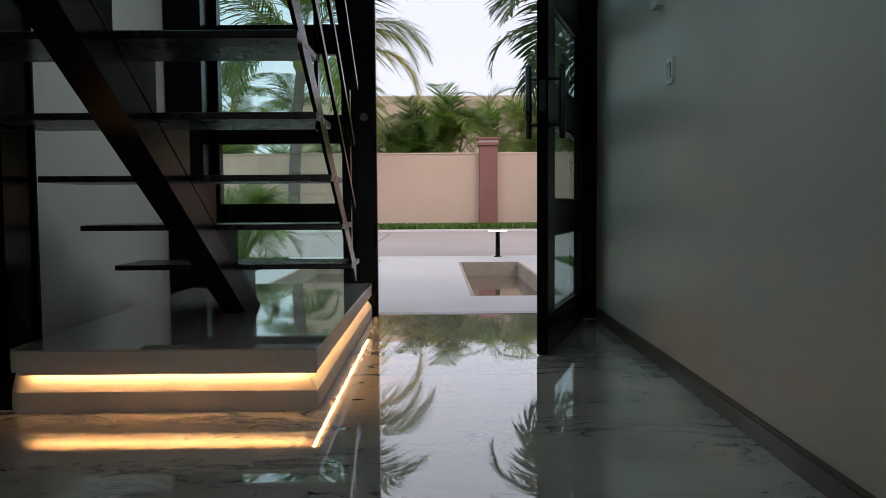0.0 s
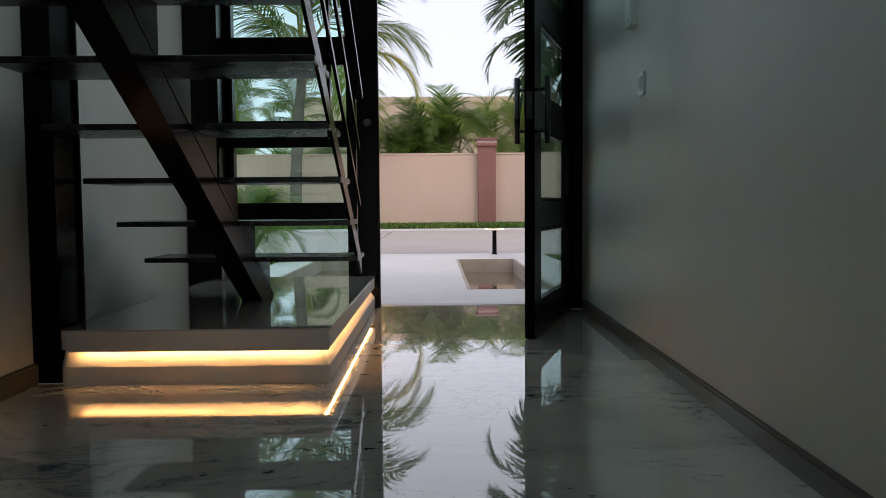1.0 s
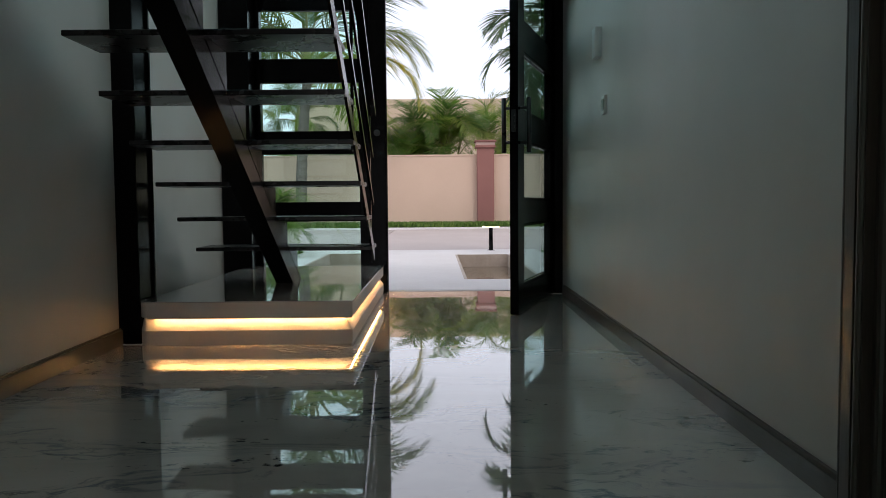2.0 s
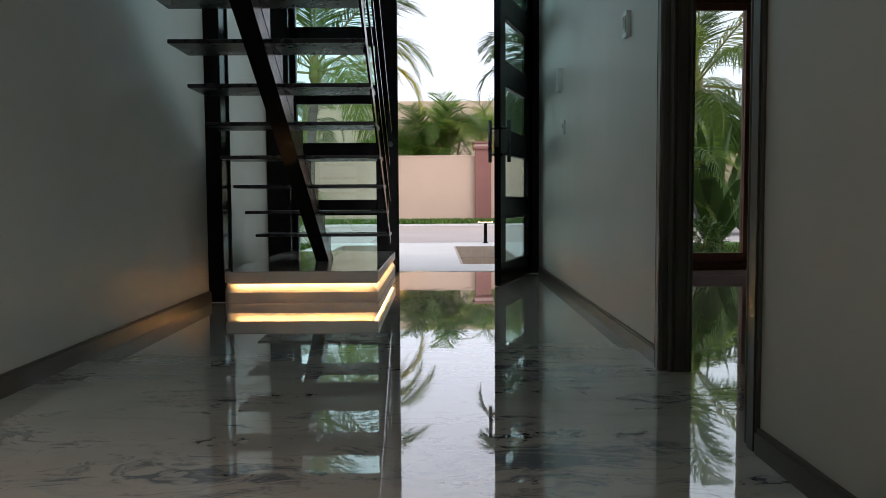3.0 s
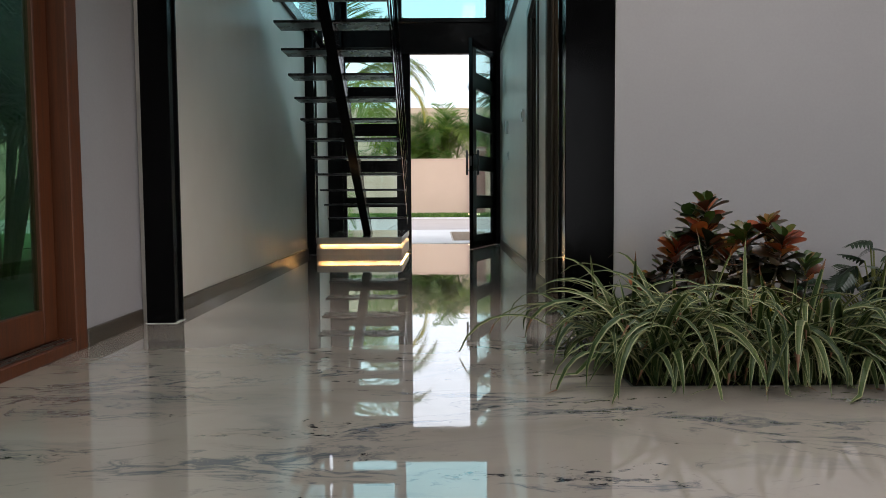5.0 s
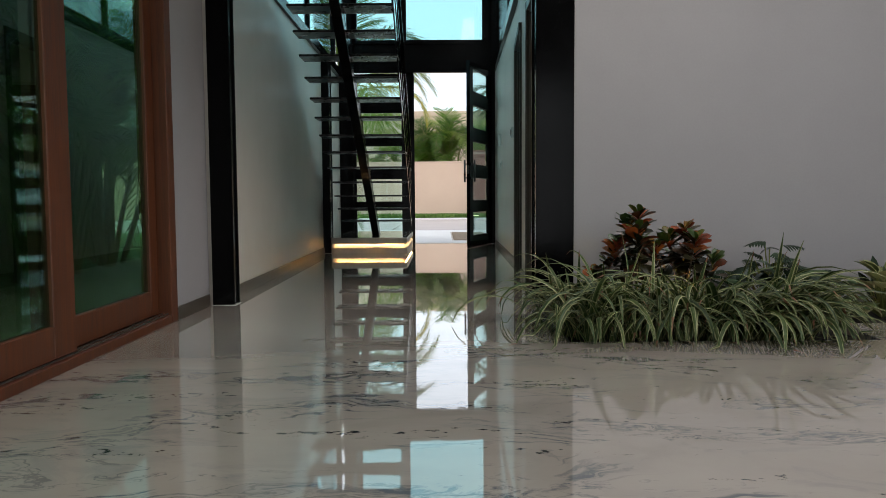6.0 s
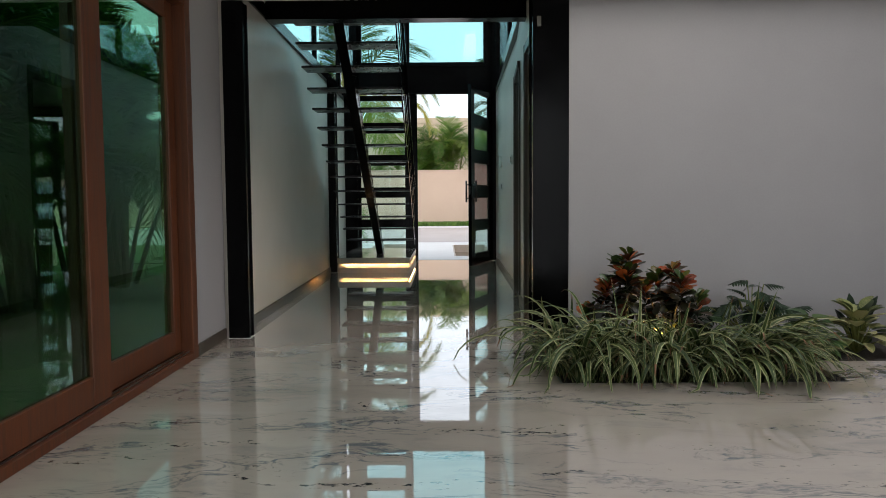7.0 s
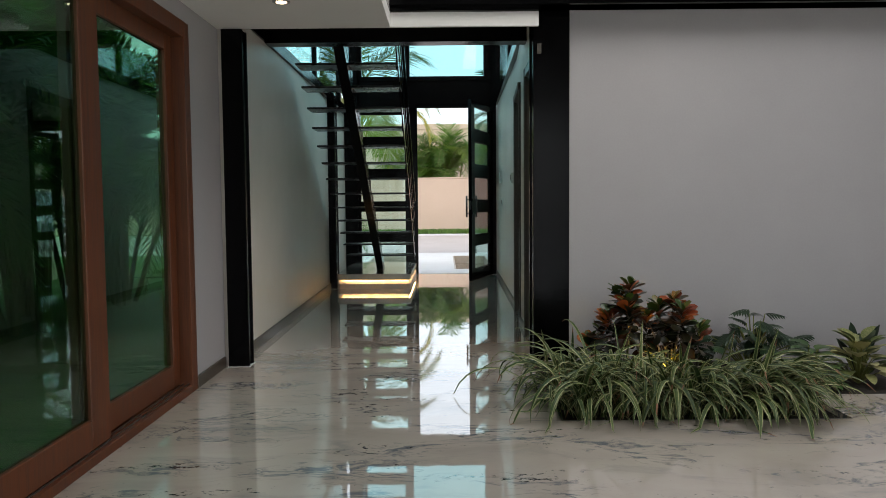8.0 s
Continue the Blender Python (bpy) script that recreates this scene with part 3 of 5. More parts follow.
# unseen glazing, added so that top light falls near the entrance
rl = thing("added_rooflight", (0, 3.1, 5.45), "unseen roof glazing added to light the stairs", "window", "", "structure")
for y0, y1 in ((3.0, 3.83), (3.87, 4.7)):
    bm = bmesh.new()
    box(bm, -1.2, 0.95, y0, y1, 5.46, 5.468)
    part("pane", bm, TEAL, rl, "blue-green tinted glass").visible_shadow = False
bm = bmesh.new()
box(bm, -1.2, 0.95, 3.83, 3.87, 5.42, 5.5, 0.003)
part("bar", bm, STEEL, rl)

# threshold
block("threshold", METAL, (-0.215, 1.0, 4.93, 5.02, -0.02, 0.004), "thin metal door threshold", "threshold")

# open door leaf
def door_leaf(name, hinge, tip, label):
    L, Tk, Hh = 1.185, 0.05, 2.685
    e = thing(name, hinge, label, "door")
    e.rotation_euler = (0, 0, math.atan2(tip[1] - hinge[1], tip[0] - hinge[0]))
    BASE[e.name] = Vector((0, 0, 0))
    st = 0.165
    for nm, x0, x1 in (("hinge_stile", 0.0, st), ("lock_stile", L - st, L)):
        bm = bmesh.new()
        box(bm, x0, x1, -Tk / 2, Tk / 2, 0.004, Hh, 0.004)
        part(nm, bm, STEEL, e)
    zs = [0.004] + [z for p in LIGHTS for z in p] + [Hh]
    for z0, z1 in zip(zs[0::2], zs[1::2]):
        bm = bmesh.new()
        box(bm, st, L - st, -Tk / 2 + 0.003, Tk / 2 - 0.003, z0, z1, 0.003)
        part("rail", bm, STEEL, e)
    for z0, z1 in LIGHTS:
        bm = bmesh.new()
        box(bm, st, L - st, -0.003, 0.003, z0, z1)
        g = part("pane", bm, SOLAR, e, "faintly teal glass")
        g.visible_shadow = False
        bm = bmesh.new()
        for s in (-1, 1):
            y0, y1 = sorted((s * 0.004, s * 0.018))
            box(bm, st, st + 0.014, y0, y1, z0, z1)
            box(bm, L - st - 0.014, L - st, y0, y1, z0, z1)
            box(bm, st + 0.014, L - st - 0.014, y0, y1, z0, z0 + 0.014)
            box(bm, st + 0.014, L - st - 0.014, y0, y1, z1 - 0.014, z1)
        part("glazing_bead", bm, STEEL, g)
    for s in (-1, 1):
        bm = bmesh.new()
        y = s * 0.075
        tube(bm, [(L - 0.065, y, 0.955), (L - 0.065, y, 1.275)], 0.014, 12)
        for z in (1.015, 1.215):
            tube(bm, [(L - 0.065, s * 0.025, z), (L - 0.065, y, z)], 0.009, 10)
        part("pull_handle", bm, DARKMETAL, e, "straight dark steel pull bar", True)
    bm = bmesh.new()
    box(bm, L, L + 0.003, -0.014, 0.014, 1.07, 1.2, 0.0)
    lk = part("lock_plate", bm, DARKMETAL, e, "steel mortise lock plate")
    for z in (1.1, 1.135, 1.17):
        bm = bmesh.new()
        tube(bm, [(L + 0.002, 0, z), (L + 0.009, 0, z)], 0.008, 10)
        part("bolt", bm, DARKMETAL, lk)
    for z in (0.3, 1.35, 2.4):
        bm = bmesh.new()
        tube(bm, [(-0.004, -0.03, z - 0.06), (-0.004, -0.03, z + 0.06)], 0.013, 10)
        part("hinge", bm, STEEL, e)
    return e


door_leaf("entrance_door", (0.988, 4.74, 0.0), (0.60, 3.62), "open black steel door with five glass lights")
side_gate = door_leaf("side_gate", (5.42, 7.05, -0.04), (4.89, 8.1), "black steel gate with five glass lights, standing open outdoors")
bm = bmesh.new()
box(bm, -0.11, -0.02, -0.05, 0.05, 0.0, 2.75, 0.004)
part("gate_post", bm, STEEL, side_gate)

# ---- stairs ----
TR_Z, TR_Y, RISE, GOING, N = 0.396, 3.555, 0.1785, 0.304, 14
SL, SB = RISE / GOING, 0.573


def platform():
    e = thing("platform", (-0.75, 3.8, 0), "cream platform step with a polished top and a warm light groove", "platform")
    x0, x1, y0, y1 = -1.262, -0.25, 2.75, 4.838
    r = 0.05

    def outline(inset, rr):
        a, b, c, d = x0 + inset * 0.2, x1 - inset, y0 + inset, y1
        rr = max(0.005, rr - inset)
        pts = [(b - 0.004, c), (b, c + 0.004), (b, d), (a, d)]
        for k in range(7):
            t = math.pi + k / 6 * math.pi / 2
            pts.append((a + rr + rr * math.cos(t), c + rr + rr * math.sin(t)))
        return pts

    bm = bmesh.new()
    prism(bm, outline(0.0, r), 0.2, 0.206)
    part("top", bm, MARBLE, e, "polished grey veined top")
    bm = bmesh.new()
    prism(bm, outline(0.001, r), 0.132, 0.2)
    part("slab", bm, CREAM, e)
    bm = bmesh.new()
    prism(bm, outline(0.001, r), 0.012, 0.068)
    part("base", bm, CREAM, e)
    bm = bmesh.new()
    prism(bm, outline(0.005, r), 0.0, 0.012)
    part("plinth", bm, CREAM, e)
    # the lit slope, which leans back under the slab
    bm = bmesh.new()
    lo, hi = outline(0.001, r), outline(0.05, r)
    n = len(lo)
    lo = [bm.verts.new((x, y, 0.068)) for x, y in lo]
    hi = [bm.verts.new((x, y, 0.132)) for x, y in hi]
    bm.faces.new(lo[::-1])
    bm.faces.new(hi)
    for i in range(n):
        bm.faces.new((lo[i], lo[(i + 1) % n], hi[(i + 1) % n], hi[i]))
    part("lit_slope", bm, CREAM, e, "sloped cream face lit from above")
    bm = bmesh.new()
    box(bm, x0 + 0.07, x1 - 0.04, y0 + 0.015, y0 + 0.021, 0.1275, 0.1315)
    part("led_strip", bm, LED, e, "warm white light strip")
    bm = bmesh.new()
    box(bm, x0 + 0.04, x1 - 0.004, y0 + 0.004, y0 + 0.012, 0.1235, 0.1318)
    part("lip", bm, CREAM, e)
    bm = bmesh.new()
    box(bm, x1 - 0.026, x1 - 0.02, y0 + 0.04, y1 - 0.03, 0.1285, 0.1315)
    part("led_strip", bm, LED, e, "warm white light strip")
    return e


platform()


def stairs():
    e = thing("staircase", (-0.75, 3.7, 0.206), "floating black steel stairs on a single sloping beam", "stairs")
    # sloping hollow beam, cut level at its foot
    def under(y):
        return 0.206 + SB * (3.605 - y)
    yt = -0.75
    th = 0.155
    for nm, x0, x1, lo, hi in (("lower_flange", -0.788, -0.691, 0.0, 0.014), ("upper_flange", -0.788, -0.691, th - 0.014, th), ("stringer", -0.786, -0.693, 0.0145, th - 0.0145)):
        bm = bmesh.new()
        f = lambda y, o: under(y) + o
        y_lo, y_hi = 3.605 + lo / SB, 3.605 + hi / SB
        pts = [(y_lo, 0.206), (y_hi, 0.206), (yt, f(yt, hi)), (yt, f(yt, lo))]
        a = [bm.verts.new((x0, y, z)) for y, z in pts]
        b = [bm.verts.new((x1, y, z)) for y, z in pts]
        bm.faces.new(a)
        bm.faces.new(b[::-1])
        for i in range(4):
            bm.faces.new((a[i], b[i], b[(i + 1) % 4], a[(i + 1) % 4]))
        part(nm, bm, STEEL, e)
    for i in range(N):
        z, y = TR_Z + RISE * i, TR_Y - GOING * i
        bm = bmesh.new()
        box(bm, -1.235, -0.225, y, y + 0.33, z, z + 0.022, 0.003)
        tr_ = part("tread", bm, TREAD, e, at=(-0.73, y, z))
        bm = bmesh.new()
        zt = z - 0.001
        zl = under(y + 0.16) + th - 0.002
        if zt > zl + 0.004:
            box(bm, -0.79, -0.707, y + 0.03, y + 0.3, zl - 0.06, zt)
            part("bracket", bm, STEEL, tr_)
        else:
            bm.free()
    # railing along the open side
    xr = -0.232
    yb, ye = TR_Y + 0.20, TR_Y - GOING * (N - 1) + 0.1
    def rail(name, off, w, h, y_start, label=""):
        bm = bmesh.new()
        z = lambda y: TR_Z + SL * (TR_Y + 0.16 - y) + off
        pts = [(y_start, z(y_start)), (ye, z(ye))]
        v = []
        for y, zz in pts:
            for dx, dz in ((-w / 2, 0), (w / 2, 0), (w / 2, h), (-w / 2, h)):
                v.append(bm.verts.new((xr + dx, y, zz + dz)))
        bm.faces.new(v[0:4][::-1])
        bm.faces.new(v[4:8])
        for k in range(4):
            bm.faces.new((v[k], v[(k + 1) % 4], v[4 + (k + 1) % 4], v[4 + k]))
        part(name, bm, STEEL, e, label)
    rail("side_plate", -0.05, 0.012, 0.085, yb, "flat black steel plate along the tread ends")
    rail("rail", 0.28, 0.012, 0.03, yb)
    rail("rail", 0.56, 0.012, 0.03, yb)
    rail("handrail", 0.84, 0.04, 0.03, yb + 0.04, "flat black steel handrail")
    for i in (0, 3, 6, 9, 12):
        y = TR_Y - GOING * i + 0.17
        z = TR_Z + RISE * i
        bm = bmesh.new()
        box(bm, xr - 0.02, xr - 0.008, y - 0.022, y + 0.022, z - 0.02, z + 0.86, 0.002)
        part("baluster", bm, STEEL, e)
    return e


stairs()

# ---- wall fittings ----
def wall_plate(name, y, z, w, h, label, category, screen=False, d=0.012):
    e = thing(name, (rx(y), y, z), label, category)
    bm = bmesh.new()
    right_block(bm, y - w / 2, y + w / 2, z - h / 2, z + h / 2, -d, -0.0005)
    part("plate", bm, PLASTIC, e)
    bm = bmesh.new()
    right_block(bm, y - w * 0.32, y + w * 0.32, z - h * 0.3, z + h * 0.32, -d - 0.003, -d)
    part("screen" if screen else "rocker", bm, SCREEN if screen else PLASTIC, e, "grey display" if screen else "")
    return e


wall_plate("light_switch", 3.28, 1.178, 0.085, 0.098, "square white light switch plate on the hall wall", "switch", True)
wall_plate("intercom", 3.43, 1.535, 0.10, 0.16, "white intercom handset on the hall wall", "intercom", False, 0.035)
wall_plate("thermostat", 1.336, 1.461, 0.075, 0.115, "white thermostat with a small display", "thermostat", True, 0.02)

# ---- sliding door ----
def sliding_door():
    e = thing("sliding_door", (XL, -2.9, 0), "mahogany sliding door with dark green glass, closed", "door")
    x0, x1 = XL - 0.11, XL + 0.018
    bm = bmesh.new()
    box(bm, x0, x1, -2.98, -2.88, 0.0, 2.30, 0.004)
    box(bm, x0, x1, -8.6, -8.5, 0.0, 2.30, 0.004)
    box(bm, x0, x1, -8.5, -2.98, 2.20, 2.30, 0.004)
    box(bm, x0, x1, -8.5, -2.98, 0.0, 0.05, 0.004)
    part("frame", bm, MAHOGANY, e)
    bm = bmesh.new()
    for x in (XL - 0.045, XL - 0.012):
        box(bm, x, x + 0.006, -8.5, -2.98, 0.05, 0.058)
    part("track", bm, METAL, e, "metal sliding track")
    for k, (ya, yb, xo) in enumerate(((-4.31, -3.0, XL - 0.075), (-6.3, -4.1, XL - 0.03), (-8.5, -6.2, XL - 0.075))):
        w = 0.11 if k == 0 else 0.15
        wn_ = 0.19 if k == 1 else w
        p = None
        bm = bmesh.new()
        box(bm, xo - 0.022, xo + 0.022, ya, ya + w, 0.06, 2.2, 0.004)
        box(bm, xo - 0.022, xo + 0.022, yb - wn_, yb, 0.06, 2.2, 0.004)
        box(bm, xo - 0.022, xo + 0.022, ya + w, yb - wn_, 0.06, 0.20, 0.004)
        box(bm, xo - 0.022, xo + 0.022, ya + w, yb - wn_, 2.10, 2.2, 0.004)
        p = part("sash", bm, MAHOGANY, e)
        bm = bmesh.new()
        box(bm, xo - 0.004, xo + 0.004, ya + w, yb - wn_, 0.20, 2.10)
        part("pane", bm, GREEN, p, "dark green tinted glass").visible_shadow = False
    return e


sliding_door()


def spotlight(x, y):
    e = thing("spotlight", (x, y, 2.42), "round recessed ceiling spotlight, lit", "lamp", "ceiling spotlights")
    bm = bmesh.new()
    lathe(bm, [(0.055, 2.4195), (0.055, 2.412), (0.042, 2.41), (0.04, 2.416)], (x, y, 0), 24)
    part("ring", bm, METAL, e)
    bm = bmesh.new()
    lathe(bm, [(0.03, 2.4185), (0.03, 2.409), (0.025, 2.407)], (x, y, 0), 20)
    part("lens", bm, glow("spot_lens", (1.0, 0.8, 0.52), 6.0), e, "warm lit lens")


spotlight(-0.765, -2.95)

# ---- front room window ----
w3 = thing("window_3", (3.1, 4.95, 0), "mahogany framed floor-length window of the front room", "window", "", "structure")
bm = bmesh.new()
box(bm, 1.86, 1.95, 4.93, 5.05, 0, 2.57, 0.004)
box(bm, 4.15, 4.24, 4.93, 5.05, 0, 2.57, 0.004)
box(bm, 1.95, 4.15, 4.93, 5.05, 2.47, 2.57, 0.004)
box(bm, 1.95, 4.15, 4.93, 5.05, 0, 0.06, 0.004)
part("window_frame", bm, MAHOGANY, w3)
for xa, xb in ((1.95, 3.09), (3.02, 4.15)):
    o = 4.965 if xa < 3 else 5.015
    bm = bmesh.new()
    box(bm, xa, xa + 0.07, o - 0.02, o + 0.02, 0.06, 2.47, 0.003)
    box(bm, xb - 0.07, xb, o - 0.02, o + 0.02, 0.06, 2.47, 0.003)
    box(bm, xa + 0.07, xb - 0.07, o - 0.02, o + 0.02, 0.06, 0.16, 0.003)
    box(bm, xa + 0.07, xb - 0.07, o - 0.02, o + 0.02, 2.41, 2.47, 0.003)
    s = part("sash", bm, MAHOGANY, w3)
    bm = bmesh.new()
    box(bm, xa + 0.07, xb - 0.07, o - 0.003, o + 0.003, 0.16, 2.41)
    part("pane", bm, GLASS, s).visible_shadow = False

# ---- bathroom ----
def vanity():
    e = thing("vanity_cabinet", (1.8, -0.44, 0.427), "black wall-hung vanity cabinet", "cabinet")
    bm = bmesh.new()
    box(bm, 1.372, 2.24, -1.06, -0.425, 0.427, 0.772, 0.004)
    part("body", bm, BLACKWOOD, e)
    bm = bmesh.new()
    box(bm, 1.364, 2.25, -1.08, -0.424, 0.7725, 0.802, 0.004)
    part("top", bm, BLACKWOOD, e)
    for x0, x1 in ((1.377, 1.8), (1.81, 2.235)):
        bm = bmesh.new()
        box(bm, x0, x1, -1.078, -1.061, 0.437, 0.762, 0.003)
        d = part("door", bm, BLACKWOOD, e)
        bm = bmesh.new()
        box(bm, x1 - 0.14, x1 - 0.04, -1.092, -1.0785, 0.716, 0.726, 0.002)
        part("handle", bm, METAL, d, "slim steel handle")
    return e


vanity()
bm = bmesh.new()
lathe(bm, [(0.09, 0.0), (0.15, 0.012), (0.215, 0.05), (0.235, 0.095), (0.222, 0.098), (0.19, 0.06), (0.12, 0.03), (0.02, 0.022)], (0, 0, 0), 36)
bm.transform(Matrix.Translation((1.7, -0.72, 0.803)) @ Matrix.Diagonal((1.25, 0.9, 1, 1)))
solid("wash_basin", bm, PORCELAIN, "white oval porcelain bowl on the black vanity", "basin", "", "", True)
mir = thing("wall_mirror", (1.8, -0.43, 1.09), "wall mirror in a wide dark wooden frame", "mirror")
bm = bmesh.new()
for d in ((1.36, 1.43, 1.09, 2.15), (2.17, 2.24, 1.09, 2.15), (1.43, 2.17, 1.09, 1.16), (1.43, 2.17, 2.08, 2.15)):
    box(bm, d[0], d[1], -0.452, -0.4215, d[2], d[3], 0.004)
part("frame", bm, BLACKWOOD, mir)
bm = bmesh.new()
box(bm, 1.43, 2.17, -0.436, -0.43, 1.16, 2.08)
part("mirror_glass", bm, MIRROR, mir, "silvered glass")

# ---- outdoors ----
bm = bmesh.new()
G = -0.055
for x0, x1, y0, y1, z in ((-300, 300, 10.45, 20.6, 0.0),):
    box(bm, x0, x1, y0, y1, G - 0.2, G)
road = solid("road", bm, ROAD, "pale concrete road with faint joints", "road", "", "structure")
bm = bmesh.new()
box(bm, -1.985, 1.985, -2.51, 2.51, 0.0, 0.02, 0.006)
slab_mesh = mesh_of("road_slab", bm, ROAD)
for i in range(16):
    for j in (12.99, 18.05):
        sl_ = new("road_slab", slab_mesh)
        sl_.parent = road
        sl_.location = (-31 + 4.0 * i, j, G + 0.001)
block("ground", LAWN, [(-300, 300, 20.6, 900, -0.4, 0.0), (-300, -1.75, 5.1, 10.45, -0.4, -0.03), (4.6, 300, 5.1, 10.45, -0.4, -0.03), (1.6, 4.6, 5.1, 9.6, -0.4, -0.03), (1.6, 2.4, 9.6, 10.45, -0.4, -0.03), (-40, -1.52, -40, 5.1, -0.4, -0.05), (5.8, 60, -40, 5.1, -0.4, -0.05)], "lawn and soil ground", "ground")
# entrance slab with two sunken basins
bm = bmesh.new()
b1 = (0.39, 1.12, 5.96, 9.36)
b2 = (-1.35, -0.55, 6.2, 9.75)
for d in ((-1.75, b2[0], 5.02, 10.45), (b2[0], b2[1], 5.02, b2[2]), (b2[0], b2[1], b2[3], 10.45), (b2[1], b1[0], 5.02, 10.45), (b1[0], b1[1], 5.02, b1[2]), (b1[0], b1[1], b1[3], 10.45), (b1[1], 1.6, 5.02, 10.45), (2.4, 4.6, 9.6, 10.45)):
    box(bm, d[0], d[1], d[2], d[3], -0.3, -0.012)
solid("pavement", bm, CONCRETE, "white concrete entrance slab", "pavement", "", "structure")


def basin(b, label):
    e = thing("water_basin", (b[0], b[2], -0.3), label, "basin", "sunken basins")
    bm = bmesh.new()
    t = 0.03
    box(bm, b[0] + 0.001, b[0] + t, b[2] + 0.001, b[3] - 0.001, -0.29, -0.014)
    box(bm, b[1] - t, b[1] - 0.001, b[2] + 0.001, b[3] - 0.001, -0.29, -0.014)
    box(bm, b[0] + t, b[1] - t, b[2] + 0.001, b[2] + t, -0.29, -0.014)
    box(bm, b[0] + t, b[1] - t, b[3] - t, b[3] - 0.001, -0.29, -0.014)
    box(bm, b[0] + t, b[1] - t, b[2] + t, b[3] - t, -0.3, -0.27)
    part("shell", bm, BASIN, e)
    bm = bmesh.new()
    box(bm, b[0] + t + 0.001, b[1] - t - 0.001, b[2] + t + 0.001, b[3] - t - 0.001, -0.269, -0.175)
    part("water", bm, MUDWATER, e, "still brown water")


basin(b1, "sunken plastered basin with brown water in the entrance slab")
basin(b2, "sunken plastered basin behind the stair window")
block("kerb", CONCRETE, [(-60, -1.75, 10.38, 10.5, -0.3, -0.02), (4.6, 60, 10.38, 10.5, -0.3, -0.02), (-60, 60, 20.45, 20.6, -0.3, 0.02)], "low concrete kerb", "kerb")


def bollard():
    x, y = 0.93, 10.22
    e = thing("bollard_lamp", (x, y, -0.012), "black bollard lamp with a lit disc head", "lamp")
    bm = bmesh.new()
    lathe(bm, [(0.05, -0.0115), (0.05, -0.005), (0.03, 0.0), (0.028, 0.31), (0.034, 0.315)], (x, y, 0), 18)
    part("post", bm, STEEL, e, "", True)
    bm = bmesh.new()
    lathe(bm, [(0.03, 0.312), (0.118, 0.318), (0.122, 0.327), (0.118, 0.334), (0.03, 0.338)], (x, y, 0), 28)
    h = part("head", bm, STEEL, e)
    bm = bmesh.new()
    lathe(bm, [(0.119, 0.3185), (0.1235, 0.322), (0.1235, 0.332), (0.119, 0.3345)], (x, y, 0), 28)
    part("diffuser", bm, glow("bollard_glow", (1.0, 0.72, 0.42), 3.0), h, "warm lit ring")


bollard()

YW = 22.3
bm = bmesh.new()
box(bm, -60, 60, YW, YW + 0.25, -0.2, 2.1)
box(bm, -60, 60, YW - 0.02, YW + 0.27, 2.1, 2.15, 0.01)
solid("wall_boundary", bm, STUCCO, "peach stucco boundary wall across the road", "wall", "", "structure")


def pillar(x):
    e = thing("gate_pillar", (x, YW, 0), "rose stucco pillar with a stepped cap", "pillar", "boundary pillars")
    y0 = YW - 0.22
    bm = bmesh.new()
    box(bm, x - 0.255, x + 0.255, y0, YW - 0.001, -0.05, 2.33, 0.01)
    part("shaft", bm, ROSE, e)
    bm = bmesh.new()
    box(bm, x - 0.3, x + 0.3, y0 - 0.06, YW + 0.30, 2.33, 2.41, 0.012)
    part("cap_lower", bm, ROSE, e)
    bm = bmesh.new()
    box(bm, x - 0.28, x + 0.28, y0 - 0.03, YW + 0.28, 2.411, 2.50, 0.008)
    part("cap_band", bm, ROSE_LIGHT, e, "paler cap band")
    bm = bmesh.new()
    box(bm, x - 0.32, x + 0.32, y0 - 0.08, YW + 0.32, 2.501, 2.56, 0.012)
    part("cap_top", bm, ROSE, e)
    return e


pillar(1.62)


def house(x0, x1, y0, y1, h, label, wins=()):
    e = thing("house", ((x0 + x1) / 2, y0, 0), label, "house", "houses across the road")
    bm = bmesh.new()
    box(bm, x0, x1, y0, y1, -0.1, h)
    part("wall", bm, HOUSE, e)
    bm = bmesh.new()
    box(bm, x0 - 0.03, x1 + 0.03, y0 - 0.03, y1 + 0.03, h + 0.001, h + 0.3, 0.02)
    part("roof", bm, HOUSE, e)
    for wx, wz in wins:
        bm = bmesh.new()
        box(bm, wx - 0.6, wx + 0.6, y0 - 0.03, y0 - 0.002, wz - 0.6, wz + 0.6, 0.01)
        wnd = part("window", bm, HOUSE, e)
        bm = bmesh.new()
        box(bm, wx - 0.5, wx + 0.5, y0 - 0.036, y0 - 0.031, wz - 0.5, wz + 0.5)
        part("pane", bm, CARGLASS, wnd)


house(-6.0, 5.5, 34, 44, 5.1, "sand stucco house with a flat roof behind the palms", ((-1.0, 2.9), (4.2, 2.9)))
house(8.0, 30, 40, 52, 4.8, "low sand stucco house behind the boundary wall", ((10, 2.9), (14, 2.9)))
house(-34, -12, 42, 52, 4.4, "distant sand stucco house behind palms", ((-15, 2.6), (-20, 2.6)))


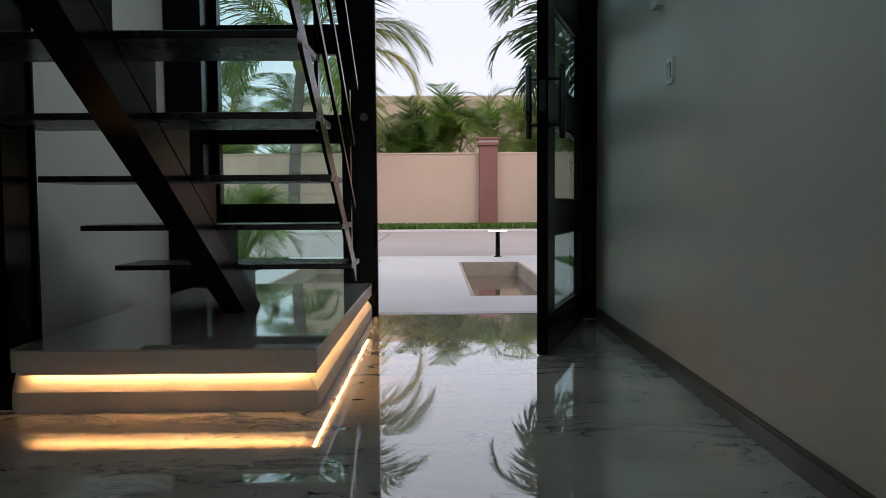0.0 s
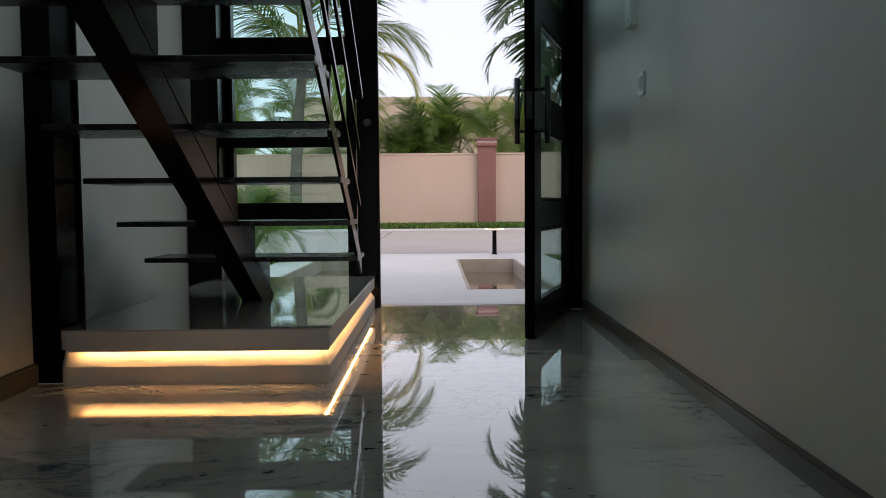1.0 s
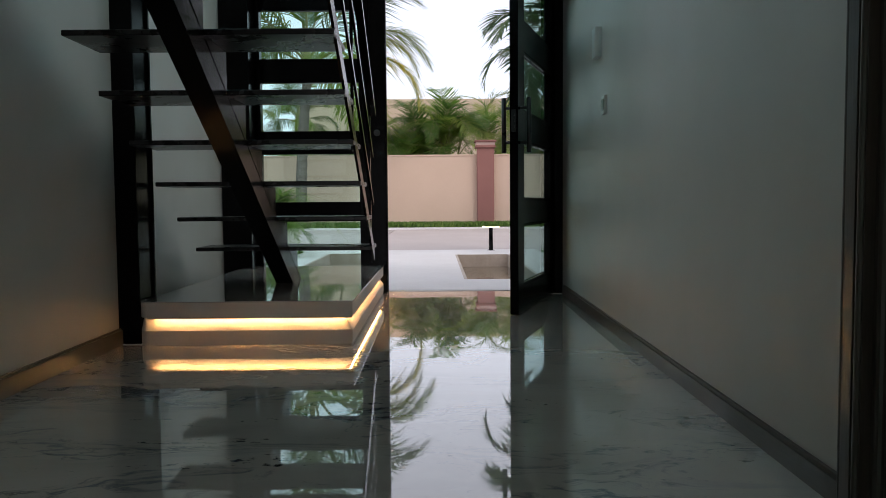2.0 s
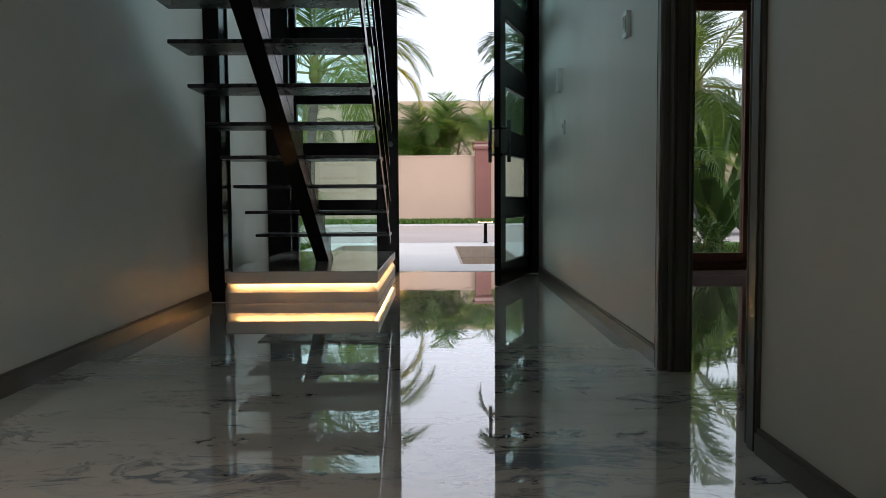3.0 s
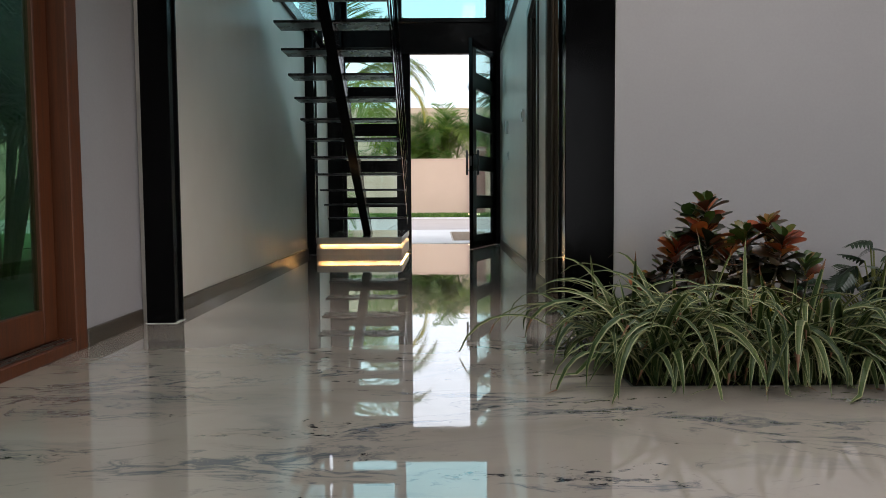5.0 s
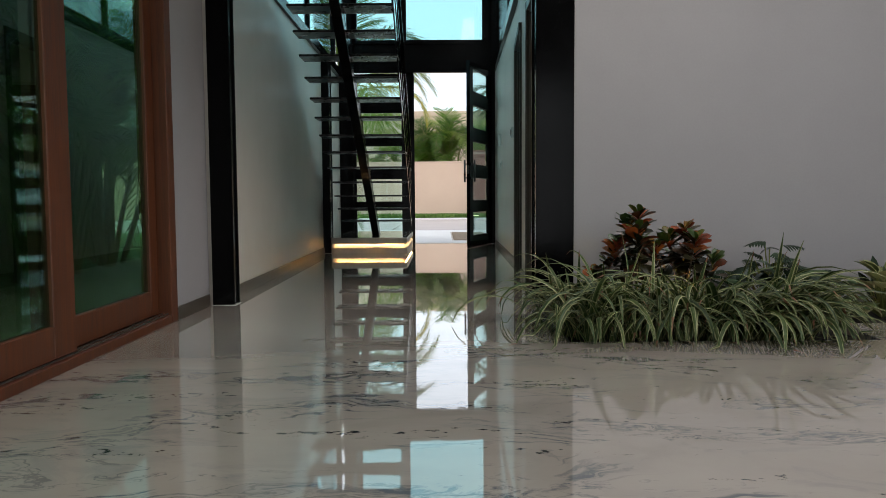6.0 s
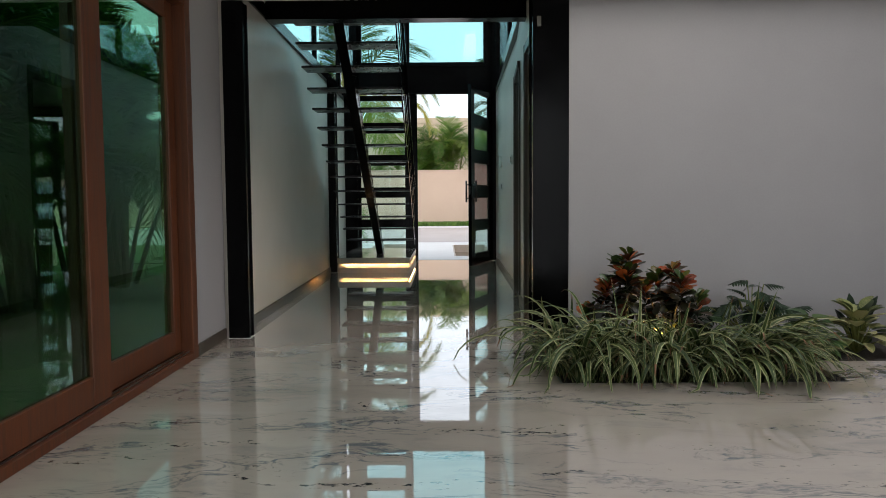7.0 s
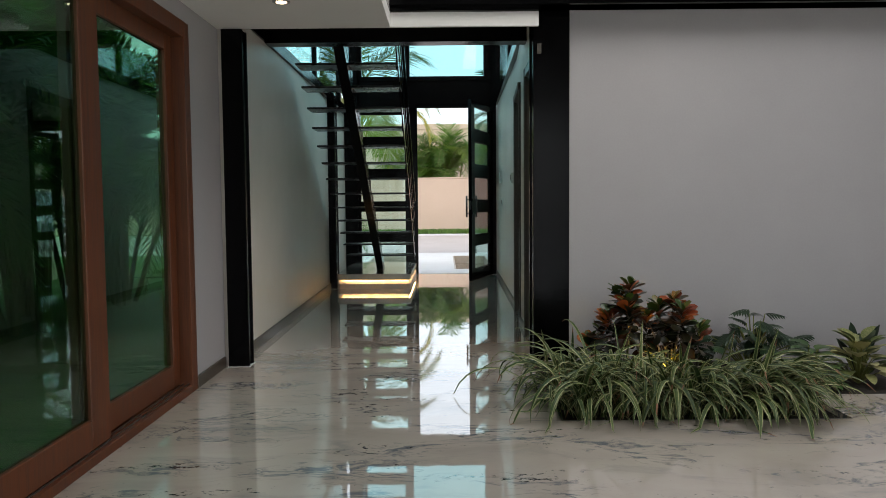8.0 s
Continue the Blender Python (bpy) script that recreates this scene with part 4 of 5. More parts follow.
# ---- palms ----
def frond_mesh(name, mat, length, droop, leaf, width, pairs, seed, stalk=0.16, hang=0.5):
    """A feather leaf: an arching midrib along +x with drooping leaflets on both sides."""
    rnd = random.Random(seed)
    bm = bmesh.new()
    pts = []
    for i in range(13):
        t = i / 12
        a = droop * t * t
        pts.append(Vector((length * (t - 0.18 * droop * t ** 3), 0, length * (0.30 * t - 0.34 * a * t))))
    tube(bm, pts, 0.028 * length / 3, 5, 0.15)
    verts0 = len(bm.faces)

    def at(t):
        f = t * 12
        i = min(11, int(f))
        return pts[i].lerp(pts[i + 1], f - i), (pts[i + 1] - pts[i]).normalized()

    for k in range(pairs):
        t = stalk + (1 - stalk) * (k + rnd.random() * 0.5) / pairs
        p, d = at(min(0.995, t))
        shape = math.sin(math.pi * min(1, 0.18 + 0.85 * t)) ** 0.6
        for s in (-1, 1):
            ln = leaf * shape * rnd.uniform(0.8, 1.1)
            sweep = 0.45 + 0.5 * t + rnd.uniform(-0.12, 0.12)
            out = (Vector((0, s, 0)) * math.cos(sweep) + d * math.sin(sweep) + Vector((0, 0, rnd.uniform(0.0, 0.35)))).normalized()
            prev = None
            w = width * rnd.uniform(0.8, 1.15)
            up = d.cross(out).normalized()
            side = out.cross(up).normalized()
            for j in range(5):
                u = j / 4
                q = p + out * ln * u + Vector((0, 0, -hang * ln * u * u * rnd.uniform(0.85, 1.15)))
                ww = w * (0.35 + 1.3 * u) * (1 - u) ** 0.7 if j < 4 else 0
                row = [bm.verts.new(q - side * ww / 2), bm.verts.new(q + side * ww / 2)] if j < 4 else [bm.verts.new(q)]
                if prev:
                    if len(row) == 2:
                        bm.faces.new((prev[0], prev[1], row[1], row[0]))
                    else:
                        bm.faces.new((prev[0], prev[1], row[0]))
                prev = row
    me = mesh_of(name, bm, [STALK, mat])
    me.polygons.foreach_set("material_index", [0 if i < verts0 else 1 for i in range(len(me.polygons))])
    return me


COCO = [frond_mesh("coconut_frond", PALM, 3.6, d, 1.0, 0.042, 84, s, 0.18, 0.6) for d, s in ((1.1, 1), (1.6, 2), (2.1, 3))]
ARECAS = [frond_mesh("areca_frond", ARECA, 2.5, d, 0.62, 0.036, 44, s, 0.2, 0.3) for d, s in ((1.9, 4), (2.6, 5), (3.3, 6))]
DEEPS = [frond_mesh("deep_frond", DEEP, 2.3, d, 0.75, 0.08, 36, s, 0.1, 0.4) for d, s in ((0.9, 7), (1.5, 8), (2.0, 9))]


def palm(name, x, y, z, height, meshes, count, tilt, scale, label, seed, trunk_r=0.17, lean=(0.0, 0.0), group="palms"):
    rnd = random.Random(seed)
    e = thing(name, (x, y, z), label, "palm", group)
    top = Vector((lean[0], lean[1], height))
    bm = bmesh.new()
    n = max(6, int(height / 0.16))
    rings = []
    for i in range(n + 1):
        t = i / n
        p = Vector((lean[0] * t * t, lean[1] * t * t, height * t))
        r = trunk_r * (1.25 - 0.25 * min(1, t * 6) - 0.22 * t) * (1.0 + (0.06 if i % 2 else -0.02) + rnd.uniform(-0.02, 0.02))
        rings.append([bm.verts.new(p + Vector((r * math.cos(2 * math.pi * k / 14), r * math.sin(2 * math.pi * k / 14), 0))) for k in range(14)])
    for r0, r1 in zip(rings, rings[1:]):
        for k in range(14):
            bm.faces.new((r0[k], r0[(k + 1) % 14], r1[(k + 1) % 14], r1[k]))
    bm.faces.new(rings[0][::-1])
    bm.faces.new(rings[-1])
    bm.transform(Matrix.Translation((x, y, z)))
    part("trunk", bm, TRUNK, e)
    bm = bmesh.new()
    lathe(bm, [(trunk_r * 0.75, -0.05), (trunk_r * 1.25, 0.15), (trunk_r * 1.1, 0.42), (trunk_r * 0.5, 0.8), (0.01, 1.0)], (x + top.x, y + top.y, z + top.z), 12)
    crown = part("crown", bm, STALK, e, "fibrous crown shaft")
    for i in range(count):
        u = i / count
        elev = tilt[0] + (tilt[1] - tilt[0]) * u + rnd.uniform(-8, 8)
        az = i * 137.5 + rnd.uniform(-16, 16)
        f = new("frond", meshes[min(len(meshes) - 1, int(u * len(meshes)))])
        f.parent = crown
        s = scale * rnd.uniform(0.85, 1.1)
        f.matrix_basis = Matrix.Translation(top + Vector((0, 0, 0.25 + 0.3 * (1 - u)))) @ Euler((rnd.uniform(-0.25, 0.25), -radians(elev), radians(az)), "XYZ").to_matrix().to_4x4() @ Matrix.Scale(s, 4)
    return e


def clump(name, x, y, z, stems, height, meshes, scale, label, seed, spread=0.35, group="palms", per=4, tilt=(78, 25)):
    """A many-stemmed palm: slender canes, each with a few leaves."""
    rnd = random.Random(seed)
    e = thing(name, (x, y, z), label, "palm", group)
    for i in range(stems):
        az = rnd.uniform(0, 2 * math.pi)
        r = spread * rnd.uniform(0.1, 1)
        h = height * rnd.uniform(0.5, 1.0)
        p0 = Vector((r * 0.5 * math.cos(az), r * 0.5 * math.sin(az), 0))
        p1 = Vector((r * 1.6 * math.cos(az), r * 1.6 * math.sin(az), h))
        bm = bmesh.new()
        tube(bm, [p0, p0.lerp(p1, 0.5) + Vector((0, 0, 0.06 * h)), p1], 0.035, 7, 0.7)
        bm.transform(Matrix.Translation((x, y, z)))
        c = part("cane", bm, STALK, e)
        for k in range(per):
            f = new("frond", rnd.choice(meshes))
            f.parent = c
            el = tilt[0] + (tilt[1] - tilt[0]) * k / max(1, per - 1) + rnd.uniform(-10, 10)
            a = az + rnd.uniform(-1.9, 1.9)
            f.matrix_basis = Matrix.Translation(p1 - Vector((0, 0, 0.05 * k))) @ Euler((rnd.uniform(-0.3, 0.3), -radians(el), a), "XYZ").to_matrix().to_4x4() @ Matrix.Scale(scale * rnd.uniform(0.75, 1.1), 4)
    return e


YELLOWING = leaf_material("yellowing_leaf", [(0.1, (0.15, 0.22, 0.02)), (0.45, (0.3, 0.34, 0.03)), (0.9, (0.68, 0.5, 0.05))], 0.6, "island", 0.45)
big_palm = palm("coconut_palm", -3.75, 21.3, 0.0, 4.3, COCO, 13, (80, -24), 1.3, "coconut palm with a grey ringed trunk and yellowing fronds", 11, 0.17, (0.25, 0.0))
crown_shaft = next(c for c in big_palm.children if c.name.startswith("crown"))
# the two long fronds that hang over the road towards the entrance
for mesh, az, elev, size in ((COCO[1], 4, 17, 1.33), (frond_mesh("yellow_frond", YELLOWING, 3.6, 1.6, 1.0, 0.05, 84, 21, 0.18, 0.5), -6, -5, 1.3)):
    f = new("frond", mesh)
    f.parent = crown_shaft
    f.matrix_basis = Matrix.Translation((0.25, 0.0, 4.6)) @ Euler((0.0, -radians(elev), radians(az)), "XYZ").to_matrix().to_4x4() @ Matrix.Scale(size, 4)
for i, (x, y, h, n, s) in enumerate(((-1.5, 24.6, 2.6, 5, 0.9), (-0.9, 24.2, 2.3, 5, 0.9), (-0.4, 25.0, 3.0, 6, 1.0), (0.75, 24.6, 3.1, 6, 1.05), (2.0, 25.2, 3.1, 6, 1.0), (3.1, 24.7, 3.0, 6, 1.0), (4.1, 25.3, 2.8, 5, 1.0), (-3.0, 25.0, 1.7, 6, 0.9), (-4.9, 26.0, 1.6, 6, 0.95), (-7.0, 25.0, 1.8, 6, 1.0), (5.2, 25.0, 2.4, 6, 1.2))):
    clump("areca_palm", x, y + 0.9, 0.0, n, h * 0.97, ARECAS, s * 1.1, "bushy green areca palm behind the boundary wall", 30 + i, 0.3, "palms", 4, (84, 34))
palm("coconut_palm", -5.3, 30, 0.0, 3.6, COCO, 12, (70, -20), 0.7, "young coconut palm behind the boundary wall", 12, 0.15)
palm("coconut_palm", -8.4, 33, 0.0, 4.2, COCO, 12, (70, -25), 0.8, "coconut palm behind the boundary wall", 13, 0.16)
palm("fan_palm", 1.82, 9.0, -0.03, 2.3, DEEPS, 26, (75, -55), 0.72, "dark green palm beside the entrance slab", 14, 0.09)
clump("areca_palm", 3.15, 8.3, -0.03, 9, 1.15, ARECAS, 0.62, "leafy areca palm outside the front room window", 52, 0.25)
clump("areca_palm", -2.3, 9.5, -0.03, 9, 0.55, ARECAS, 0.45, "low feathery areca palm on the lawn", 51, 0.25)
palm("coconut_palm", 7.3, 19.0, 0.0, 3.5, COCO, 16, (75, -30), 1.05, "coconut palm with long green fronds by the road", 15, 0.16)
palm("coconut_palm", 9.8, 15.5, 0.0, 3.2, COCO, 14, (70, -35), 0.8, "coconut palm seen through the front room window", 16, 0.16)


def strap_plant(name, x, y, z, count, length, width, mat, label, seed, lift=(80, 25), group=""):
    """Long stiff sword leaves from one base."""
    rnd = random.Random(seed)
    e = thing(name, (x, y, z), label, "plant", group)
    bm = bmesh.new()
    for i in range(count):
        az, el = rnd.uniform(0, 2 * math.pi), radians(lift[0] + (lift[1] - lift[0]) * i / count + rnd.uniform(-6, 6))
        ln, prev = length * rnd.uniform(0.75, 1.1), None
        out = Vector((math.cos(az), math.sin(az), 0))
        side = Vector((-math.sin(az), math.cos(az), 0))
        for j in range(7):
            u = j / 6
            p = Vector((x, y, z)) + out * ln * u * math.cos(el) + Vector((0, 0, ln * u * math.sin(el) - 0.22 * ln * u ** 3))
            w = width * (0.5 + 1.6 * u) * (1 - u ** 2) if j < 6 else 0.004
            row = [bm.verts.new(p - side * w / 2), bm.verts.new(p - Vector((0, 0, w * 0.12))), bm.verts.new(p + side * w / 2)]
            if prev:
                bm.faces.new((prev[0], prev[1], row[1], row[0]))
                bm.faces.new((prev[1], prev[2], row[2], row[1]))
            prev = row
    part("leaves", bm, mat, e)
    return e


strap_plant("agave", 3.95, 8.3, -0.03, 30, 2.35, 0.17, BROAD, "large sword-leaved agave on the lawn", 61, (88, 40))
for i, (x, y) in enumerate(((8.6, 24.4), (9.9, 25.0), (11.4, 24.6), (13.0, 25.4))):
    clump("dark_palm", x, y, 0.0, 7, 2.4, DEEPS, 1.15, "dark green palm clump behind the boundary wall", 90 + i, 0.4, "palms", 5)


def leaf_shape(bm, base, direction, normal, length, width, cup=0.12, mat=0, segs=4, tip=0.6, end=0.05):
    """One oval leaf with a folded midrib."""
    d = direction.normalized()
    s = d.cross(normal).normalized()
    n = s.cross(d).normalized()
    prev = None
    for j in range(segs + 1):
        u = j / segs
        w = width * (math.sin(math.pi * min(1.0, u ** tip * 0.9 + 0.03)) ** 0.8 if j < segs else end)
        c = base + d * length * u - n * (0.25 * length * u * u)
        row = [bm.verts.new(c - s * w / 2 + n * cup * w), bm.verts.new(c), bm.verts.new(c + s * w / 2 + n * cup * w)]
        if prev:
            for a in (0, 1):
                f = bm.faces.new((prev[a], prev[a + 1], row[a + 1], row[a]))
                f.material_index = mat
        prev = row


def shrub(name, x, y, z, r, h, count, leaf, mat, label, seed, group=""):
    rnd = random.Random(seed)
    e = thing(name, (x, y, z), label, "shrub", group)
    bm = bmesh.new()
    for i in range(7):
        a = i * 0.9
        tube(bm, [(x, y, z), (x + 0.3 * r * math.cos(a), y + 0.3 * r * math.sin(a), z + 0.4 * h), (x + 0.75 * r * math.cos(a), y + 0.75 * r * math.sin(a), z + 0.8 * h)], 0.012, 5, 0.5)
    part("stems", bm, STALK, e)
    bm = bmesh.new()
    for i in range(count):
        v = Vector((rnd.gauss(0, 1), rnd.gauss(0, 1), rnd.gauss(0, 1))).normalized() * rnd.uniform(0.65, 1.05) * (1 + 0.18 * math.sin(5 * rnd.random() * 6))
        p = Vector((x + v.x * r, y + v.y * r, z + h * 0.55 + v.z * h * 0.5))
        if p.z < z:
            continue
        leaf_shape(bm, p, v + Vector((rnd.uniform(-0.6, 0.6), rnd.uniform(-0.6, 0.6), rnd.uniform(-0.2, 0.8))), Vector((rnd.uniform(-0.3, 0.3), rnd.uniform(-0.3, 0.3), 1)), leaf * rnd.uniform(0.7, 1.2), leaf * 0.45, segs=3)
    part("leaves", bm, mat, e)


shrub("round_shrub", 2.75, 6.75, -0.03, 0.36, 0.55, 900, 0.07, BROAD, "clipped round green shrub under the front window", 71)
shrub("round_shrub", 3.5, 7.4, -0.03, 0.3, 0.42, 600, 0.07, BROAD, "small green shrub on the lawn", 72)


def grass(name, regions, count, h, label, seed):
    rnd = random.Random(seed)
    bm = bmesh.new()
    areas = [(x1 - x0) * (y1 - y0) for x0, x1, y0, y1, z in regions]
    for (x0, x1, y0, y1, z), ar in zip(regions, areas):
        for i in range(int(count * ar / sum(areas))):
            x, y = rnd.uniform(x0, x1), rnd.uniform(y0, y1)
            a, l = rnd.uniform(0, 6.28), h * rnd.uniform(0.5, 1.2)
            w = 0.012 + 0.0012 * y
            c, s = math.cos(a) * w, math.sin(a) * w
            bm.faces.new((bm.verts.new((x - c, y - s, z)), bm.verts.new((x + c, y + s, z)), bm.verts.new((x + s * 1.5, y - c * 1.5, z + l))))
    solid(name, bm, GRASS, label, "grass", "", "stuff")


grass("grass", [(-7.0, 6.0, 20.62, 22.05, 0.0)], 16000, 0.16, "mown green grass strip below the boundary wall", 81)
grass("grass", [(-5.0, -1.8, 5.6, 10.3, -0.03), (1.7, 5.5, 5.4, 9.5, -0.03)], 16000, 0.05, "mown green lawn beside the entrance", 82)


# ---- parked car ----
def car(x, y):
    e = thing("car", (x, y, G), "silver-blue pickup parked on the road", "car")
    prof = [(-2.3, 0.42), (-2.34, 0.9), (-2.2, 1.0), (-1.0, 1.08), (-0.35, 1.62), (0.9, 1.66), (1.15, 1.08), (2.3, 1.06), (2.36, 0.5), (2.2, 0.38)]
    bm = bmesh.new()
    a = [bm.verts.new((x + px, y - 0.85, G + pz)) for px, pz in prof]
    b = [bm.verts.new((x + px, y + 0.85, G + pz)) for px, pz in prof]
    bm.faces.new(a)
    bm.faces.new(b[::-1])
    n = len(prof)
    for i in range(n):
        bm.faces.new((a[i], b[i], b[(i + 1) % n], a[(i + 1) % n]))
    bmesh.ops.bevel(bm, geom=list(bm.edges), offset=0.05, segments=2, affect="EDGES", profile=0.5)
    body = part("body", bm, CARPAINT, e, "silver-blue paint", True)
    for px0, px1, tx0, tx1 in ((-0.85, 0.2, -0.3, 0.2), (0.27, 1.0, 0.27, 0.82)):
        bm = bmesh.new()
        v = [bm.verts.new((x + px, y - 0.853 - d, G + pz)) for d in (0.0, 0.006) for px, pz in ((px0, 1.1), (px1, 1.1), (tx1, 1.55), (tx0, 1.55))]
        bm.faces.new(v[0:4])
        bm.faces.new(v[4:8])
        for k in range(4):
            bm.faces.new((v[k], v[(k + 1) % 4], v[4 + (k + 1) % 4], v[4 + k]))
        part("side_window", bm, CARGLASS, body)
    for wx in (-1.5, 1.45):
        for wy, s in ((-0.86, -1), (0.66, 1)):
            bm = bmesh.new()
            lathe(bm, [(0.2, 0), (0.34, 0.0), (0.36, 0.04), (0.36, 0.16), (0.34, 0.2), (0.2, 0.2)], (0, 0, 0), 28)
            bm.transform(Matrix.Translation((x + wx, y + wy + 0.2, G + 0.361)) @ Matrix.Rotation(radians(90), 4, "X"))
            ty = part("tyre", bm, RUBBER, e)
            bm = bmesh.new()
            lathe(bm, [(0.2, -0.004), (0.19, 0.0), (0.08, 0.03), (0.04, 0.0), (0.03, -0.004)], (0, 0, 0), 20)
            bm.transform(Matrix.Translation((x + wx, y + wy - 0.002, G + 0.361)) @ Matrix.Rotation(radians(90), 4, "X"))
            part("rim", bm, METAL, ty)
    bm = bmesh.new()
    box(bm, x - 2.37, x - 2.33, y - 0.75, y - 0.45, G + 0.72, G + 0.88, 0.01)
    part("headlight", bm, PORCELAIN, e)
    return e


car(8.3, 13.2)

# ---- planting bed ----
def blade_clump(x, y, z, count, length, seed, label, lean=(0, 0)):
    """A tussock of arching cream-edged blades."""
    rnd = random.Random(seed)
    e = thing("spider_plant", (x, y, z), label, "plant", "spider plants in the bed")
    for i in range(count):
        az = rnd.uniform(0, 2 * math.pi)
        out = Vector((math.cos(az) + lean[0], math.sin(az) + lean[1], 0))
        out = out.normalized() if out.length > 0.1 else Vector((0, -1, 0))
        upr = i < count * 0.03
        el = radians(rnd.uniform(74, 88) if upr else rnd.uniform(46, 83))
        ln = length * rnd.uniform(0.6, 1.15) * (0.8 if upr else 1)
        w = rnd.uniform(0.018, 0.038)
        sag = 0.1 if upr else rnd.uniform(0.8, 1.45)
        twist = rnd.uniform(-0.6, 0.6)
        dry = rnd.random() < 0.35
        p = Vector((x + rnd.gauss(0, 0.08), y + rnd.gauss(0, 0.08), z))
        SEG = 11
        ang, prev, step = el, None, ln / SEG
        bm = bmesh.new()
        side0 = Vector((-out.y, out.x, 0))
        bend = rnd.uniform(-0.05, 0.05)
        for j in range(SEG + 1):
            u = j / SEG
            out = (out + side0 * bend).normalized()
            side0 = Vector((-out.y, out.x, 0))
            d = out * math.cos(ang) + Vector((0, 0, math.sin(ang)))
            nrm = side0.cross(d).normalized()
            side = (side0 * math.cos(twist * u) + nrm * math.sin(twist * u)).normalized()
            ww = w * (0.75 + 0.6 * u) * (1 - u ** 3) + 0.001
            fold = nrm * (-0.18 * ww)
            row = [bm.verts.new(p - side * ww / 2), bm.verts.new(p - side * ww * 0.34 + fold * 0.5), bm.verts.new(p + fold), bm.verts.new(p + side * ww * 0.34 + fold * 0.5), bm.verts.new(p + side * ww / 2)]
            if prev:
                for k in range(4):
                    f = bm.faces.new((prev[k], prev[k + 1], row[k + 1], row[k]))
                    f.material_index = 2 if dry and u > 0.91 else (1 if k in (0, 3) else 0)
            prev = row
            p = p + d * step
            ang -= sag * (0.09 + 0.27 * u)
            if p.z < 0.006 + 0.01 * rnd.random():
                p.z = 0.006 + 0.012 * rnd.random()
                ang = max(ang, rnd.uniform(-0.05, 0.12))
        part("blade", bm, [BLADE, BLADE_EDGE, DRYTIP], e)
    return e


k = 0
for xx, yy, nn, ll, le in ((1.02, -3.42, 58, 0.74, (-0.35, -0.5)), (1.0, -3.02, 46, 0.8, (-0.4, -0.1)), (1.28, -3.35, 55, 0.68, (0.0, -0.7)), (1.3, -2.98, 42, 0.62, (-0.1, -0.3)), (1.56, -3.42, 58, 0.68, (0.15, -0.8)), (1.6, -3.1, 42, 0.56, (0.2, -0.4)), (1.86, -3.42, 58, 0.66, (0.6, -0.75)), (1.9, -3.2, 36, 0.52, (0.45, -0.6)), (2.16, -3.44, 64, 0.72, (1.2, -0.6)), (2.24, -3.4, 44, 0.62, (1.3, -0.6))):
    blade_clump(1.02 + (xx - 1.0) * 0.8, yy, -0.035, int(nn * 1.5), ll * (0.93 if yy < -3.3 else 0.82), 200 + k, "spider plant tussock with cream-edged blades and dry tips", le)
    k += 1


def leaf_mesh(name, length, width, mat, tip=0.8, cup=0.14, segs=6, end=0.05):
    """One leaf along +x, its upper side up."""
    bm = bmesh.new()
    leaf_shape(bm, Vector((0, 0, 0)), Vector((1, 0, 0)), Vector((0, 0, 1)), length, width, cup, 0, segs, tip, end)
    return mesh_of(name, bm, mat, True)


def put_leaf(mesh, parent, at, direction, normal, scale=1.0, name="leaf"):
    d = direction.normalized()
    s = normal.cross(d).normalized()
    n = d.cross(s)
    m = Matrix((d, s, n)).transposed().to_4x4()
    ob = new(name, mesh)
    ob.parent = parent
    ob.matrix_basis = Matrix.Translation(Vector(at) - BASE[parent.name]) @ m @ Matrix.Scale(scale, 4)
    return ob


CROTON_LEAVES = [leaf_mesh("croton_leaf", 0.14, w, mt, 1.9, 0.14, 9, 0.5) for w, mt in ((0.07, CROTON_TOP), (0.085, CROTON), (0.08, CROTON_LOW))]
ARROW_LEAF = leaf_mesh("arrow_leaf", 0.12, 0.085, MIDLEAF, 0.7, 0.1)
PALE_LEAF = leaf_mesh("pale_leaf", 0.135, 0.088, PALELEAF, 0.85, 0.14, 8)


def croton(x, y, z, h, heads, seed, label, wide=0.17):
    rnd = random.Random(seed)
    e = thing("croton", (x, y, z), label, "plant", "crotons in the bed")
    for i in range(heads):
        a = i * 2.4 + rnd.uniform(-0.4, 0.4)
        r = 0.02 + wide * (i / heads) ** 0.6
        top = Vector((x + r * math.cos(a), y + r * math.sin(a), z + h * (1 - 0.42 * (i / heads) - rnd.uniform(0, 0.08))))
        bm = bmesh.new()
        tube(bm, [(x, y, z), (x + 0.5 * r * math.cos(a), y + 0.5 * r * math.sin(a), z + 0.4 * h), top], 0.009, 6, 0.6)
        st = part("stem", bm, TRUNK, e)
        n = 34
        for k in range(n):
            u = k / n
            az = k * 2.4 + rnd.uniform(-0.3, 0.3)
            p = top - Vector((0, 0, 0.24 * u ** 1.3))
            d = Vector((math.cos(az), math.sin(az), 1.9 - 2.7 * u + rnd.uniform(-0.5, 0.5)))
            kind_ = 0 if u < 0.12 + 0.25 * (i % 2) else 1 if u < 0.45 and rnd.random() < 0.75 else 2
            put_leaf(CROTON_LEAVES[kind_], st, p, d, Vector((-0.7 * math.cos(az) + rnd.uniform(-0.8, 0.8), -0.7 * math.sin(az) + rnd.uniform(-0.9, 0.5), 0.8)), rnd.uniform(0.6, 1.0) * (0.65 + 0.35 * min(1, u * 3)))


